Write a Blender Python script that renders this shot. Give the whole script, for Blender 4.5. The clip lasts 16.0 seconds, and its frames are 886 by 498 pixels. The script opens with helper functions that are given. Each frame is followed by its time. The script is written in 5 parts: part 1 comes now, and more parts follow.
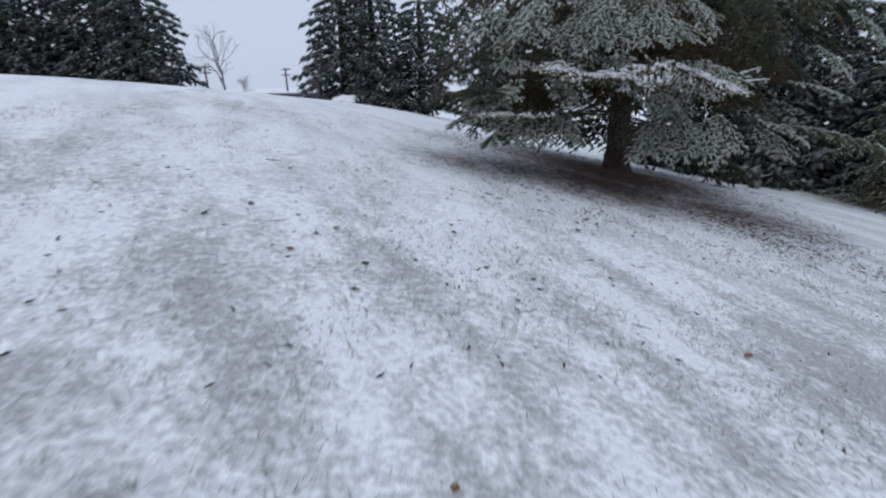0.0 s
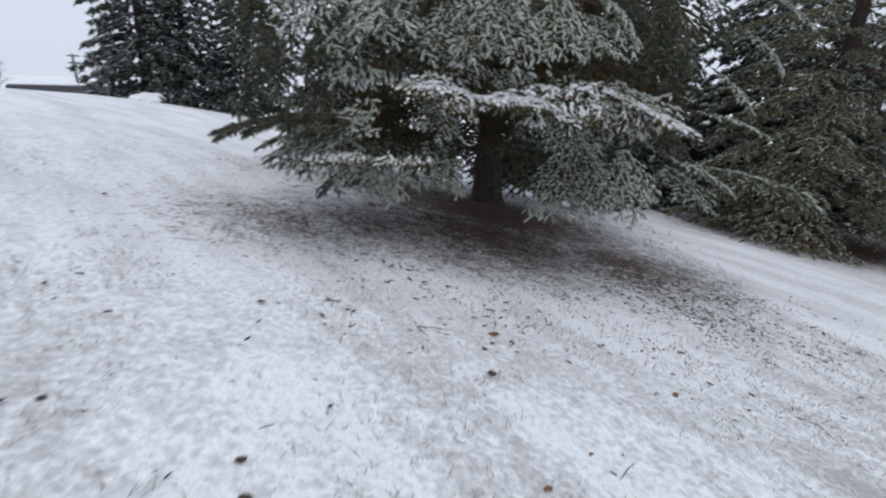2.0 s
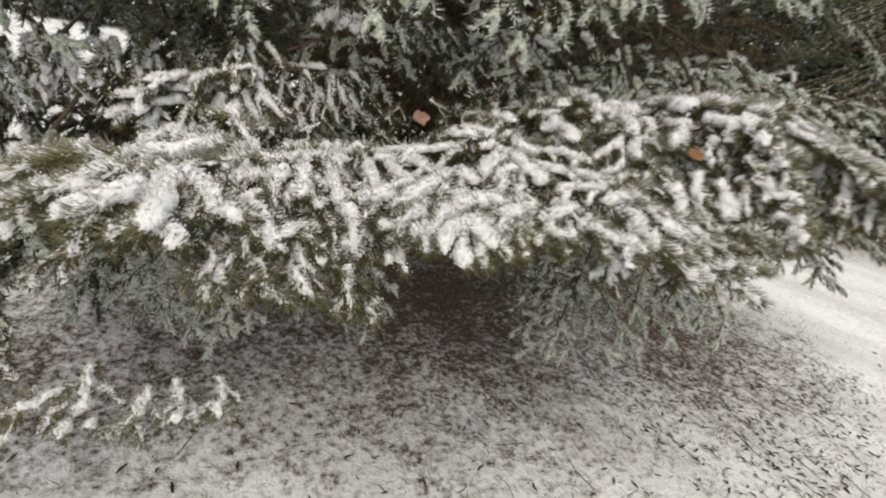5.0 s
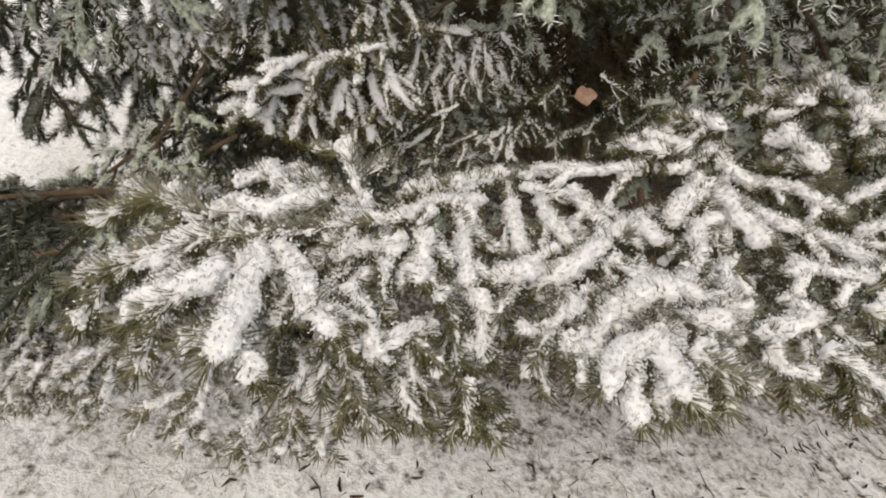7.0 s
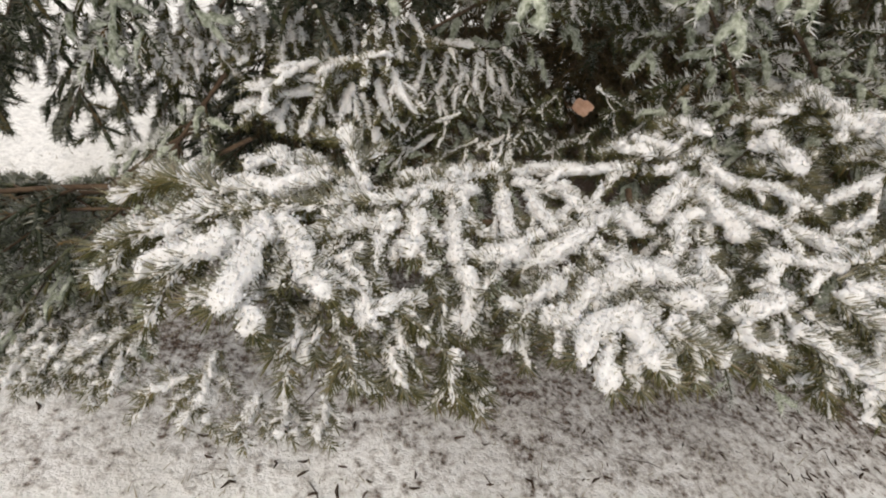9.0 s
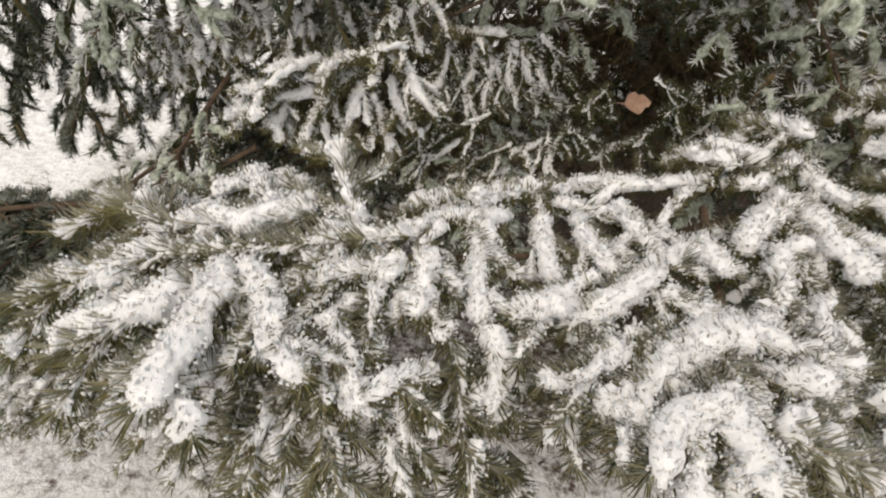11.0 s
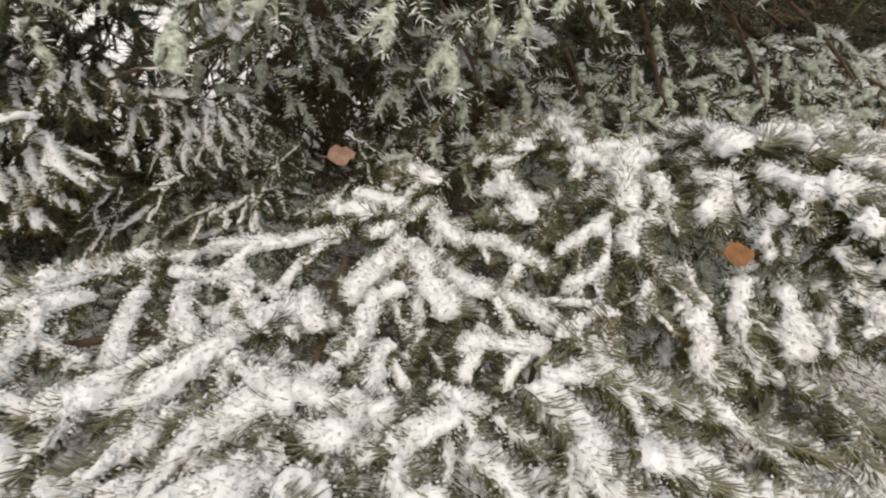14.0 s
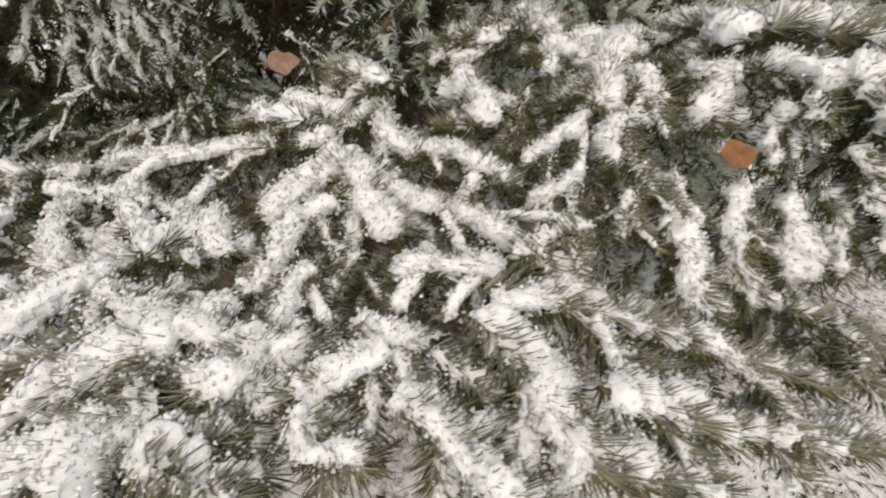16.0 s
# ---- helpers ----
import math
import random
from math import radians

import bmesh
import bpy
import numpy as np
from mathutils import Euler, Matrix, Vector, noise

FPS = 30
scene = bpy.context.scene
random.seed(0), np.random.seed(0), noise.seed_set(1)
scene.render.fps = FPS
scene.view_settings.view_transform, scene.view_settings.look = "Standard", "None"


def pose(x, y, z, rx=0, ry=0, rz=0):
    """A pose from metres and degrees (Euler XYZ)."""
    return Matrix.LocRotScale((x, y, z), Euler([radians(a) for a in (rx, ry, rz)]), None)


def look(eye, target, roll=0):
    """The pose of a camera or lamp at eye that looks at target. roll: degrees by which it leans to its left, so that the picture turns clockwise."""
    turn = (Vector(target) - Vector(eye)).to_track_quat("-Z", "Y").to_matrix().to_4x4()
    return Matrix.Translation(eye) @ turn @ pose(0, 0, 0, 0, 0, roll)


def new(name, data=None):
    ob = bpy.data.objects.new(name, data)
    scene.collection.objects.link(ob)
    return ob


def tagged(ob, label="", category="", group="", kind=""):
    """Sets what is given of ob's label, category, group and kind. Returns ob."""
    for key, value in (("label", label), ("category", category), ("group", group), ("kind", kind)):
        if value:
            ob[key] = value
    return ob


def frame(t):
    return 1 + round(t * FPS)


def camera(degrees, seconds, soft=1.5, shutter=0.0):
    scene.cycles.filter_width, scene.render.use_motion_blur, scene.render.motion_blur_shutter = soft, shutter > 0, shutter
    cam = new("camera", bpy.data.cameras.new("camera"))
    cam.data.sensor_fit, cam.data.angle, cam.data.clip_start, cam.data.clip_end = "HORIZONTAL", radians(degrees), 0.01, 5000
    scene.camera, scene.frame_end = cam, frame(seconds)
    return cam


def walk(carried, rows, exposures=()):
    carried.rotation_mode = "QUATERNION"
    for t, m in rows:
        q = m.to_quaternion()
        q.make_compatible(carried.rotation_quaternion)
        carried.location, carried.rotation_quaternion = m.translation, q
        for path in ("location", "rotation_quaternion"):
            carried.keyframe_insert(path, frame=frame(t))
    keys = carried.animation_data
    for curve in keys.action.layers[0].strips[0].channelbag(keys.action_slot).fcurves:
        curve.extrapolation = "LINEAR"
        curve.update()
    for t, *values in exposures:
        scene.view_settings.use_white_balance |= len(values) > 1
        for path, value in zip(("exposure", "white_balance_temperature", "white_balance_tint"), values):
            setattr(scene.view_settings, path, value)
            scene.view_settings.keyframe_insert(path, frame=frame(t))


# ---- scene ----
cam = camera(84.2, 16.0, soft=2.0, shutter=0.4)

PATH = [
    (0, (-0.05, -0.534, 1.24), (-0.012, 1.359, 0.597), -1.1),
    (0.5, (-0.057, 0.172, 1.236), (0.14, 2.076, 0.656), -1.2),
    (1, (0.011, 0.761, 1.262), (0.355, 2.629, 0.634), -0.1),
    (1.5, (0.185, 1.317, 1.326), (0.599, 3.155, 0.655), 1.0),
    (2, (0.292, 1.906, 1.383), (0.924, 3.693, 0.746), 1.6),
    (2.5, (0.507, 2.446, 1.431), (1.262, 4.177, 0.773), 1.6),
    (3, (0.745, 2.998, 1.5), (1.529, 4.723, 0.861), 1.7),
    (3.5, (0.896, 3.495, 1.521), (1.784, 5.199, 0.963), 1.8),
    (3.7, (1.0, 3.635, 1.576), (1.886, 5.335, 1.004), 1.6),
    (5.8, (1.506, 4.682, 1.613), (1.885, 6.312, 0.518), -0.5),
    (6, (1.51, 4.713, 1.594), (1.755, 6.36, 0.487), -2.4),
    (6.5, (1.504, 4.716, 1.652), (1.732, 6.29, 0.439), -0.7),
    (7, (1.499, 4.7, 1.704), (1.702, 6.259, 0.467), -0.3),
    (7.5, (1.503, 4.679, 1.697), (1.672, 6.253, 0.475), -0.9),
    (8, (1.522, 4.64, 1.681), (1.686, 6.242, 0.494), -0.8),
    (8.5, (1.52, 4.626, 1.684), (1.696, 6.244, 0.521), -0.1),
    (8.7, (1.514, 4.619, 1.686), (1.695, 6.245, 0.537), 0.3),
    (10.8, (1.561, 4.787, 1.618), (1.565, 6.412, 0.453), -3.1),
    (11, (1.55, 4.787, 1.635), (1.568, 6.416, 0.475), -2.9),
    (11.5, (1.552, 4.78, 1.653), (1.607, 6.438, 0.537), -2.9),
    (12, (1.592, 4.773, 1.673), (1.726, 6.447, 0.587), -2.0),
    (12.5, (1.65, 4.768, 1.67), (1.894, 6.449, 0.614), -1.3),
    (13, (1.719, 4.764, 1.668), (2.083, 6.431, 0.625), -0.4),
    (13.5, (1.806, 4.756, 1.664), (2.242, 6.409, 0.627), -0.5),
    (14, (1.88, 4.751, 1.647), (2.38, 6.385, 0.608), -0.7),
    (14.5, (1.933, 4.734, 1.632), (2.473, 6.338, 0.566), -1.0),
    (15, (1.986, 4.735, 1.614), (2.536, 6.303, 0.5), -1.1),
    (15.5, (1.984, 4.763, 1.589), (2.514, 6.292, 0.412), -1.3),
    (16, (1.95, 4.801, 1.561), (2.439, 6.296, 0.325), -1.2),
]
EXPOSURES = [(0, -0.1, 5850, 12), (1.5, 0.1, 6200, 12), (2.5, 0.3, 6350, 10), (3.5, 0.72, 6900, 9), (6, 0.68, 7900, 12), (16, 0.78, 7900, 12)]
walk(cam, [(t, look(eye, target, roll)) for t, eye, target, roll in PATH], EXPOSURES)

# ---------------------------------------------------------------- world and light
world = bpy.data.worlds.new("overcast_sky")
scene.world = world
world.use_nodes = True
wn, wl = world.node_tree.nodes, world.node_tree.links
wn.clear()
sky = wn.new("ShaderNodeTexSky")
sky.sky_type, sky.sun_disc = "NISHITA", False
sky.sun_elevation, sky.sun_rotation, sky.dust_density = radians(38), radians(200), 4.0
grey = wn.new("ShaderNodeMix")
grey.data_type = "RGBA"
grey.inputs[0].default_value = 0.9
grey.inputs[7].default_value = (6.6, 7.1, 7.9, 1)
back = wn.new("ShaderNodeBackground")
back.inputs[1].default_value = 0.10
wout = wn.new("ShaderNodeOutputWorld")
wl.new(sky.outputs[0], grey.inputs[6])
wl.new(grey.outputs[2], back.inputs[0])
wl.new(back.outputs[0], wout.inputs[0])

sun_data = bpy.data.lights.new("sun", "SUN")
sun_data.energy, sun_data.angle, sun_data.color = 0.8, radians(40), (1.0, 0.97, 0.93)
sun = new("sun", sun_data)
sun.matrix_world = look((-6, -14, 20), (0, 0, 0))


# ---------------------------------------------------------------- materials
def material(name, rough=0.8, spec=0.3):
    m = bpy.data.materials.new(name)
    m.use_nodes = True
    b = m.node_tree.nodes["Principled BSDF"]
    b.inputs["Roughness"].default_value = rough
    b.inputs["Specular IOR Level"].default_value = spec
    return m, m.node_tree.nodes, m.node_tree.links, b


def noise_tex(n, l, scale, detail=4.0, rough=0.55, coord="Object", stretch=None):
    tc = n.new("ShaderNodeTexCoord")
    t = n.new("ShaderNodeTexNoise")
    t.inputs["Scale"].default_value, t.inputs["Detail"].default_value, t.inputs["Roughness"].default_value = scale, detail, rough
    if stretch:
        mp = n.new("ShaderNodeMapping")
        mp.inputs["Scale"].default_value = stretch
        l.new(tc.outputs[coord], mp.inputs[0])
        l.new(mp.outputs[0], t.inputs["Vector"])
    else:
        l.new(tc.outputs[coord], t.inputs["Vector"])
    return t.outputs["Fac"]


def ramp(n, l, fac, *stops):
    r = n.new("ShaderNodeValToRGB")
    while len(r.color_ramp.elements) < len(stops):
        r.color_ramp.elements.new(0.5)
    for e, (p, c) in zip(r.color_ramp.elements, stops):
        e.position, e.color = p, (*c, 1)
    l.new(fac, r.inputs[0])
    return r.outputs[0]


def mixed(n, l, fac, a, b, how="MIX"):
    m = n.new("ShaderNodeMix")
    m.data_type, m.blend_type = "RGBA", how
    for sock, v in ((0, fac), (6, a), (7, b)):
        if isinstance(v, (int, float)):
            m.inputs[sock].default_value = v
        elif isinstance(v, tuple):
            m.inputs[sock].default_value = (*v, 1)
        else:
            l.new(v, m.inputs[sock])
    return m.outputs[2]


def math_node(n, l, op, *vals):
    m = n.new("ShaderNodeMath")
    m.operation = op
    for i, v in enumerate(vals):
        if isinstance(v, (int, float)):
            m.inputs[i].default_value = v
        else:
            l.new(v, m.inputs[i])
    return m.outputs[0]


def bumped(n, l, b, height, strength, distance):
    bp = n.new("ShaderNodeBump")
    bp.inputs["Strength"].default_value, bp.inputs["Distance"].default_value = strength, distance
    l.new(height, bp.inputs["Height"])
    l.new(bp.outputs[0], b.inputs["Normal"])


def needle_material(name, dark, light, tip, grain=45.0, frost=0.8, edge=(0.42, 0.80), tilt=0.50):
    m, n, l, b = material(name, 0.6, 0.18)
    geo = n.new("ShaderNodeNewGeometry")
    c = ramp(n, l, geo.outputs["Random Per Island"], (0.0, dark), (0.55, light), (0.93, tip), (1.0, (0.16, 0.10, 0.04)))
    patch = ramp(n, l, noise_tex(n, l, 3.0), (0.35, (0.7, 0.72, 0.7)), (0.7, (1.15, 1.1, 1.0)))
    green = mixed(n, l, 1.0, c, patch, "MULTIPLY")
    # snow dust that settles on what faces up
    xyz = n.new("ShaderNodeSeparateXYZ")
    l.new(geo.outputs["Normal"], xyz.inputs[0])
    lies = math_node(n, l, "ADD", math_node(n, l, "MULTIPLY", xyz.outputs["Z"], tilt), math_node(n, l, "MULTIPLY", noise_tex(n, l, grain, 3.0, 0.6), 0.75))
    lies = ramp(n, l, lies, (edge[0], (0, 0, 0)), (edge[1], (frost, frost, frost)))
    l.new(mixed(n, l, lies, green, (0.84, 0.86, 0.88)), b.inputs["Base Color"])
    return m


def bark_material(name, dark, light):
    m, n, l, b = material(name, 0.9, 0.2)
    f = noise_tex(n, l, 22.0, 6.0, 0.65, stretch=(1, 1, 0.35))
    l.new(ramp(n, l, f, (0.3, dark), (0.7, light)), b.inputs["Base Color"])
    bumped(n, l, b, f, 0.8, 0.02)
    return m


def snow_material(name, scale):
    m, n, l, b = material(name, 0.75, 0.25)
    f = noise_tex(n, l, scale, 5.0, 0.7)
    l.new(ramp(n, l, f, (0.25, (0.64, 0.66, 0.69)), (0.6, (0.79, 0.80, 0.82))), b.inputs["Base Color"])
    b.inputs["Subsurface Weight"].default_value = 0.25
    b.inputs["Subsurface Radius"].default_value = (0.012, 0.014, 0.016)
    bumped(n, l, b, f, 0.5, 0.004)
    return m


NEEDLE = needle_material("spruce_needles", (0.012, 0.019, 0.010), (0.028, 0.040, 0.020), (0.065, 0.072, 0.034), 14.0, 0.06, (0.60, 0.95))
FROSTED = needle_material("snow_dusted_needles", (0.026, 0.040, 0.020), (0.062, 0.082, 0.044), (0.13, 0.135, 0.07), 11.0, 0.74, (0.18, 0.50), 0.16)
# Darker, less frosted copy of FROSTED: crown shade is put into the colour.
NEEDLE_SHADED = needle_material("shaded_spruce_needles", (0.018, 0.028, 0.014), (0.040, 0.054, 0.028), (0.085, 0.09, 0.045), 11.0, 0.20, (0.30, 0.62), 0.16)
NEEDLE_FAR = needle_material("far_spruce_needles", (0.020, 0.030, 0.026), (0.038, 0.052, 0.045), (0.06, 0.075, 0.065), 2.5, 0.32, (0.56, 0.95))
# Brown inner needles, their colour dimmed for the shade inside the crown.
NEEDLE_DIM = needle_material("dimmed_inner_needles", (0.026, 0.021, 0.009), (0.058, 0.046, 0.018), (0.10, 0.064, 0.03), 30.0, 0.05, (0.65, 0.95))
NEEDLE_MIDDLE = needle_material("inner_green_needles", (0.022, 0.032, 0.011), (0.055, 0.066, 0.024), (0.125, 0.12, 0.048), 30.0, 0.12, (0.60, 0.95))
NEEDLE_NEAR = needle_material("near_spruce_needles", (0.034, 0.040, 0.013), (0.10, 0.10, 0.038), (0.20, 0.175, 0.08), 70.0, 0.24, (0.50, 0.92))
TWIG = bark_material("twig_bark", (0.045, 0.030, 0.022), (0.13, 0.09, 0.06))
BARK = bark_material("trunk_bark", (0.022, 0.017, 0.015), (0.075, 0.057, 0.048))
SNOW = snow_material("bough_snow", 260.0)
SNOW_FAR = snow_material("far_bough_snow", 30.0)


def plain(name, dark, light, scale=8.0, rough=0.8, bump=0.3):
    m, n, l, b = material(name, rough)
    f = noise_tex(n, l, scale, 5.0, 0.6)
    l.new(ramp(n, l, f, (0.3, dark), (0.7, light)), b.inputs["Base Color"])
    bumped(n, l, b, f, bump, 0.01)
    return m


FROST = plain("frosted_needle_tops", (0.07, 0.095, 0.045), (0.57, 0.62, 0.55), 60.0, 0.8, 0.6)
GRASS = plain("frosted_grass", (0.14, 0.13, 0.10), (0.34, 0.32, 0.27), 5.0, 0.8)
LITTER = plain("spruce_litter", (0.018, 0.013, 0.010), (0.07, 0.045, 0.03), 14.0, 0.9)
LEAF_TAN = plain("tan_leaf", (0.38, 0.22, 0.15), (0.58, 0.39, 0.31), 60.0, 0.6)
LEAF_BROWN = plain("brown_leaf", (0.10, 0.045, 0.02), (0.26, 0.12, 0.045), 50.0, 0.6)
LEAF_DARK = plain("dark_leaf", (0.03, 0.022, 0.018), (0.08, 0.055, 0.04), 50.0, 0.6)
GREY_WOOD = plain("bare_twigs", (0.10, 0.09, 0.09), (0.22, 0.20, 0.20), 12.0)
WALL_PAINT = plain("house_wall", (0.20, 0.20, 0.21), (0.26, 0.26, 0.27), 3.0)
FASCIA = plain("house_fascia", (0.05, 0.05, 0.06), (0.09, 0.09, 0.10), 3.0)
POLE_WOOD = plain("pole_wood", (0.07, 0.06, 0.06), (0.13, 0.11, 0.10), 6.0)

TRUNK = (3.75, 9.50)
TRUNK_RIGHT = (12.4, 9.9)


def ground_material():
    m, n, l, b = material("snowy_lawn", 0.85, 0.2)
    fine = noise_tex(n, l, 24.0, 4.0, 0.6)
    mid = noise_tex(n, l, 6.0, 5.0, 0.65)
    tc = n.new("ShaderNodeTexCoord")
    mp = n.new("ShaderNodeMapping")
    mp.vector_type = "TEXTURE"
    mp.inputs["Rotation"].default_value = (0, 0, radians(-62))
    mp.inputs["Scale"].default_value = (2.6, 0.75, 1.0)
    l.new(tc.outputs["Object"], mp.inputs[0])
    st = n.new("ShaderNodeTexNoise")
    st.inputs["Scale"].default_value, st.inputs["Detail"].default_value = 1.3, 4.0
    l.new(mp.outputs[0], st.inputs["Vector"])
    streak = st.outputs["Fac"]
    grass = ramp(n, l, noise_tex(n, l, 60.0, 4.0), (0.3, (0.20, 0.19, 0.17)), (0.7, (0.46, 0.45, 0.43)))
    snow = ramp(n, l, fine, (0.3, (0.76, 0.78, 0.81)), (0.65, (0.92, 0.93, 0.94)))
    cover = math_node(n, l, "ADD", math_node(n, l, "MULTIPLY", fine, 0.40), math_node(n, l, "MULTIPLY", mid, 0.44))
    cover = math_node(n, l, "ADD", cover, math_node(n, l, "MULTIPLY", streak, 0.95))
    thin = ramp(n, l, cover, (0.74, (0.78, 0.78, 0.78)), (0.98, (0.0, 0.0, 0.0)))
    where = n.new("ShaderNodeNewGeometry")
    xyz = n.new("ShaderNodeSeparateXYZ")
    l.new(where.outputs["Position"], xyz.inputs[0])
    deep = n.new("ShaderNodeMapRange")
    deep.inputs["From Min"].default_value, deep.inputs["From Max"].default_value = 2.8, 5.2
    deep.inputs["To Min"].default_value, deep.inputs["To Max"].default_value = 1.0, 0.45
    l.new(xyz.outputs["Y"], deep.inputs["Value"])
    colour = mixed(n, l, math_node(n, l, "MULTIPLY", thin, deep.outputs[0]), snow, grass)
    # bare needle litter kept free of snow by the crowns
    geo = n.new("ShaderNodeNewGeometry")
    bare = None
    for cx, cy, reach in ((0.45, 6.55 * 1.2, 1.05), (1.35, 6.75 * 1.2, 1.30), (2.7, 7.2 * 1.2, 2.05), (4.4, 6.7 * 1.2, 1.65), (3.4, 8.6 * 1.2, 2.6), (TRUNK_RIGHT[0], TRUNK_RIGHT[1] * 1.2, 3.4)):
        flat = n.new("ShaderNodeVectorMath")
        flat.operation = "MULTIPLY"
        flat.inputs[1].default_value = (1, 1.2, 0)
        l.new(geo.outputs["Position"], flat.inputs[0])
        d = n.new("ShaderNodeVectorMath")
        d.operation = "DISTANCE"
        d.inputs[1].default_value = (cx, cy, 0)
        l.new(flat.outputs[0], d.inputs[0])
        near = math_node(n, l, "SUBTRACT", reach, d.outputs["Value"])
        bare = near if bare is None else math_node(n, l, "MAXIMUM", bare, near)
    ragged = math_node(n, l, "ADD", math_node(n, l, "MULTIPLY", math_node(n, l, "SUBTRACT", fine, 0.5), 3.2),
                       math_node(n, l, "MULTIPLY", math_node(n, l, "SUBTRACT", mid, 0.5), 2.8))
    edge = math_node(n, l, "ADD", bare, ragged)
    edge_n = n.new("ShaderNodeMapRange")
    edge_n.inputs["From Min"].default_value, edge_n.inputs["From Max"].default_value = -0.30, 0.95
    l.new(edge, edge_n.inputs["Value"])
    soil = ramp(n, l, noise_tex(n, l, 70.0, 5.0, 0.7), (0.3, (0.022, 0.016, 0.012)), (0.5, (0.075, 0.050, 0.038)), (0.72, (0.24, 0.18, 0.15)))
    dusting = ramp(n, l, noise_tex(n, l, 38.0, 5.0, 0.7), (0.44, (1, 1, 1)), (0.66, (0.35, 0.35, 0.35)))
    # Litter loses its dusting at the centre, which also paints in the crown's shade.
    shaded_heart = n.new("ShaderNodeMapRange")
    shaded_heart.inputs["From Min"].default_value, shaded_heart.inputs["From Max"].default_value = 0.5, 1.5
    l.new(edge, shaded_heart.inputs["Value"])
    litter = math_node(n, l, "MAXIMUM", math_node(n, l, "MULTIPLY", edge_n.outputs[0], dusting), shaded_heart.outputs[0])
    colour = mixed(n, l, litter, colour, soil)
    l.new(colour, b.inputs["Base Color"])
    bumped(n, l, b, math_node(n, l, "ADD", fine, math_node(n, l, "MULTIPLY", noise_tex(n, l, 90.0), 0.4)), 0.7, 0.03)
    return m


GROUND = ground_material()


# ---------------------------------------------------------------- mesh helpers
rng = np.random.default_rng(7)


def hashed(ix, iy, seed):
    v = np.sin(ix * 127.1 + iy * 311.7 + seed * 74.7) * 43758.5453
    return v - np.floor(v)


def value_noise(x, y, seed=0):
    ix, iy = np.floor(x), np.floor(y)
    fx, fy = x - ix, y - iy
    fx, fy = fx * fx * (3 - 2 * fx), fy * fy * (3 - 2 * fy)
    a, b = hashed(ix, iy, seed), hashed(ix + 1, iy, seed)
    c, d = hashed(ix, iy + 1, seed), hashed(ix + 1, iy + 1, seed)
    return a + (b - a) * fx + (c - a) * fy + (a - b - c + d) * fx * fy


def ground_z(x, y):
    """Height of the lawn: it falls to the right, and levels off past the crest."""
    x, y = np.asarray(x, float), np.asarray(y, float)
    across = np.where(x < 0, 6.3 * np.tanh(x / 6.3), 14 * np.tanh(x / 14))
    return -0.083 - 0.228 * across + 0.55 * np.tanh(y / 9.5) - 2.4 * np.tanh(np.maximum(0, y - 9) / 40) - 4.5 * np.tanh(np.maximum(0, y - 33) / 25) ** 2


def mesh_of(name, verts, tris, mats, index=None, smooth=True):
    verts, tris = np.asarray(verts, np.float32).reshape(-1, 3), np.asarray(tris, np.int32).reshape(-1, 3)
    me = bpy.data.meshes.new(name)
    me.vertices.add(len(verts))
    me.vertices.foreach_set("co", verts.ravel())
    me.loops.add(tris.size)
    me.loops.foreach_set("vertex_index", tris.ravel())
    me.polygons.add(len(tris))
    me.polygons.foreach_set("loop_start", np.arange(0, tris.size, 3, dtype=np.int32))
    if index is not None:
        me.polygons.foreach_set("material_index", np.asarray(index, np.int32))
    me.polygons.foreach_set("use_smooth", np.full(len(tris), smooth))
    for m in mats:
        me.materials.append(m)
    me.update(calc_edges=True)
    return me


class Pile:
    """Collects triangles with a material slot each."""

    def __init__(self):
        self.v, self.f, self.m, self.n = [], [], [], 0

    def add(self, verts, tris, slot=0):
        verts, tris = np.asarray(verts).reshape(-1, 3), np.asarray(tris).reshape(-1, 3)
        self.v.append(verts)
        self.f.append(tris + self.n)
        self.m.append(np.full(len(tris), slot))
        self.n += len(verts)

    def mesh(self, name, mats, smooth=True):
        return mesh_of(name, np.concatenate(self.v), np.concatenate(self.f), mats, np.concatenate(self.m), smooth)


def unit(v):
    return v / np.maximum(np.linalg.norm(v, axis=-1, keepdims=True), 1e-9)


def frames_of(d):
    """Two directions square to each direction d; the second points as far up as it can."""
    up = np.zeros_like(d)
    up[..., 2] = 1
    steep = np.abs(d[..., 2]) > 0.97
    up[steep] = (1, 0, 0)
    side = unit(np.cross(d, up))
    return side, np.cross(side, d)


def tube(pile, pts, radii, sides=6, slot=0):
    pts, radii = np.asarray(pts, float), np.asarray(radii, float)
    d = unit(np.gradient(pts, axis=0))
    a, b = frames_of(d)
    th = np.linspace(0, 2 * np.pi, sides, endpoint=False)
    ring = pts[:, None] + radii[:, None, None] * (np.cos(th)[None, :, None] * a[:, None] + np.sin(th)[None, :, None] * b[:, None])
    k = len(pts)
    i, j = np.meshgrid(np.arange(k - 1), np.arange(sides), indexing="ij")
    p, q = i * sides + j, i * sides + (j + 1) % sides
    tris = np.concatenate([np.stack([p, q, q + sides], -1).reshape(-1, 3), np.stack([p, q + sides, p + sides], -1).reshape(-1, 3)])
    pile.add(ring.reshape(-1, 3), tris, slot)


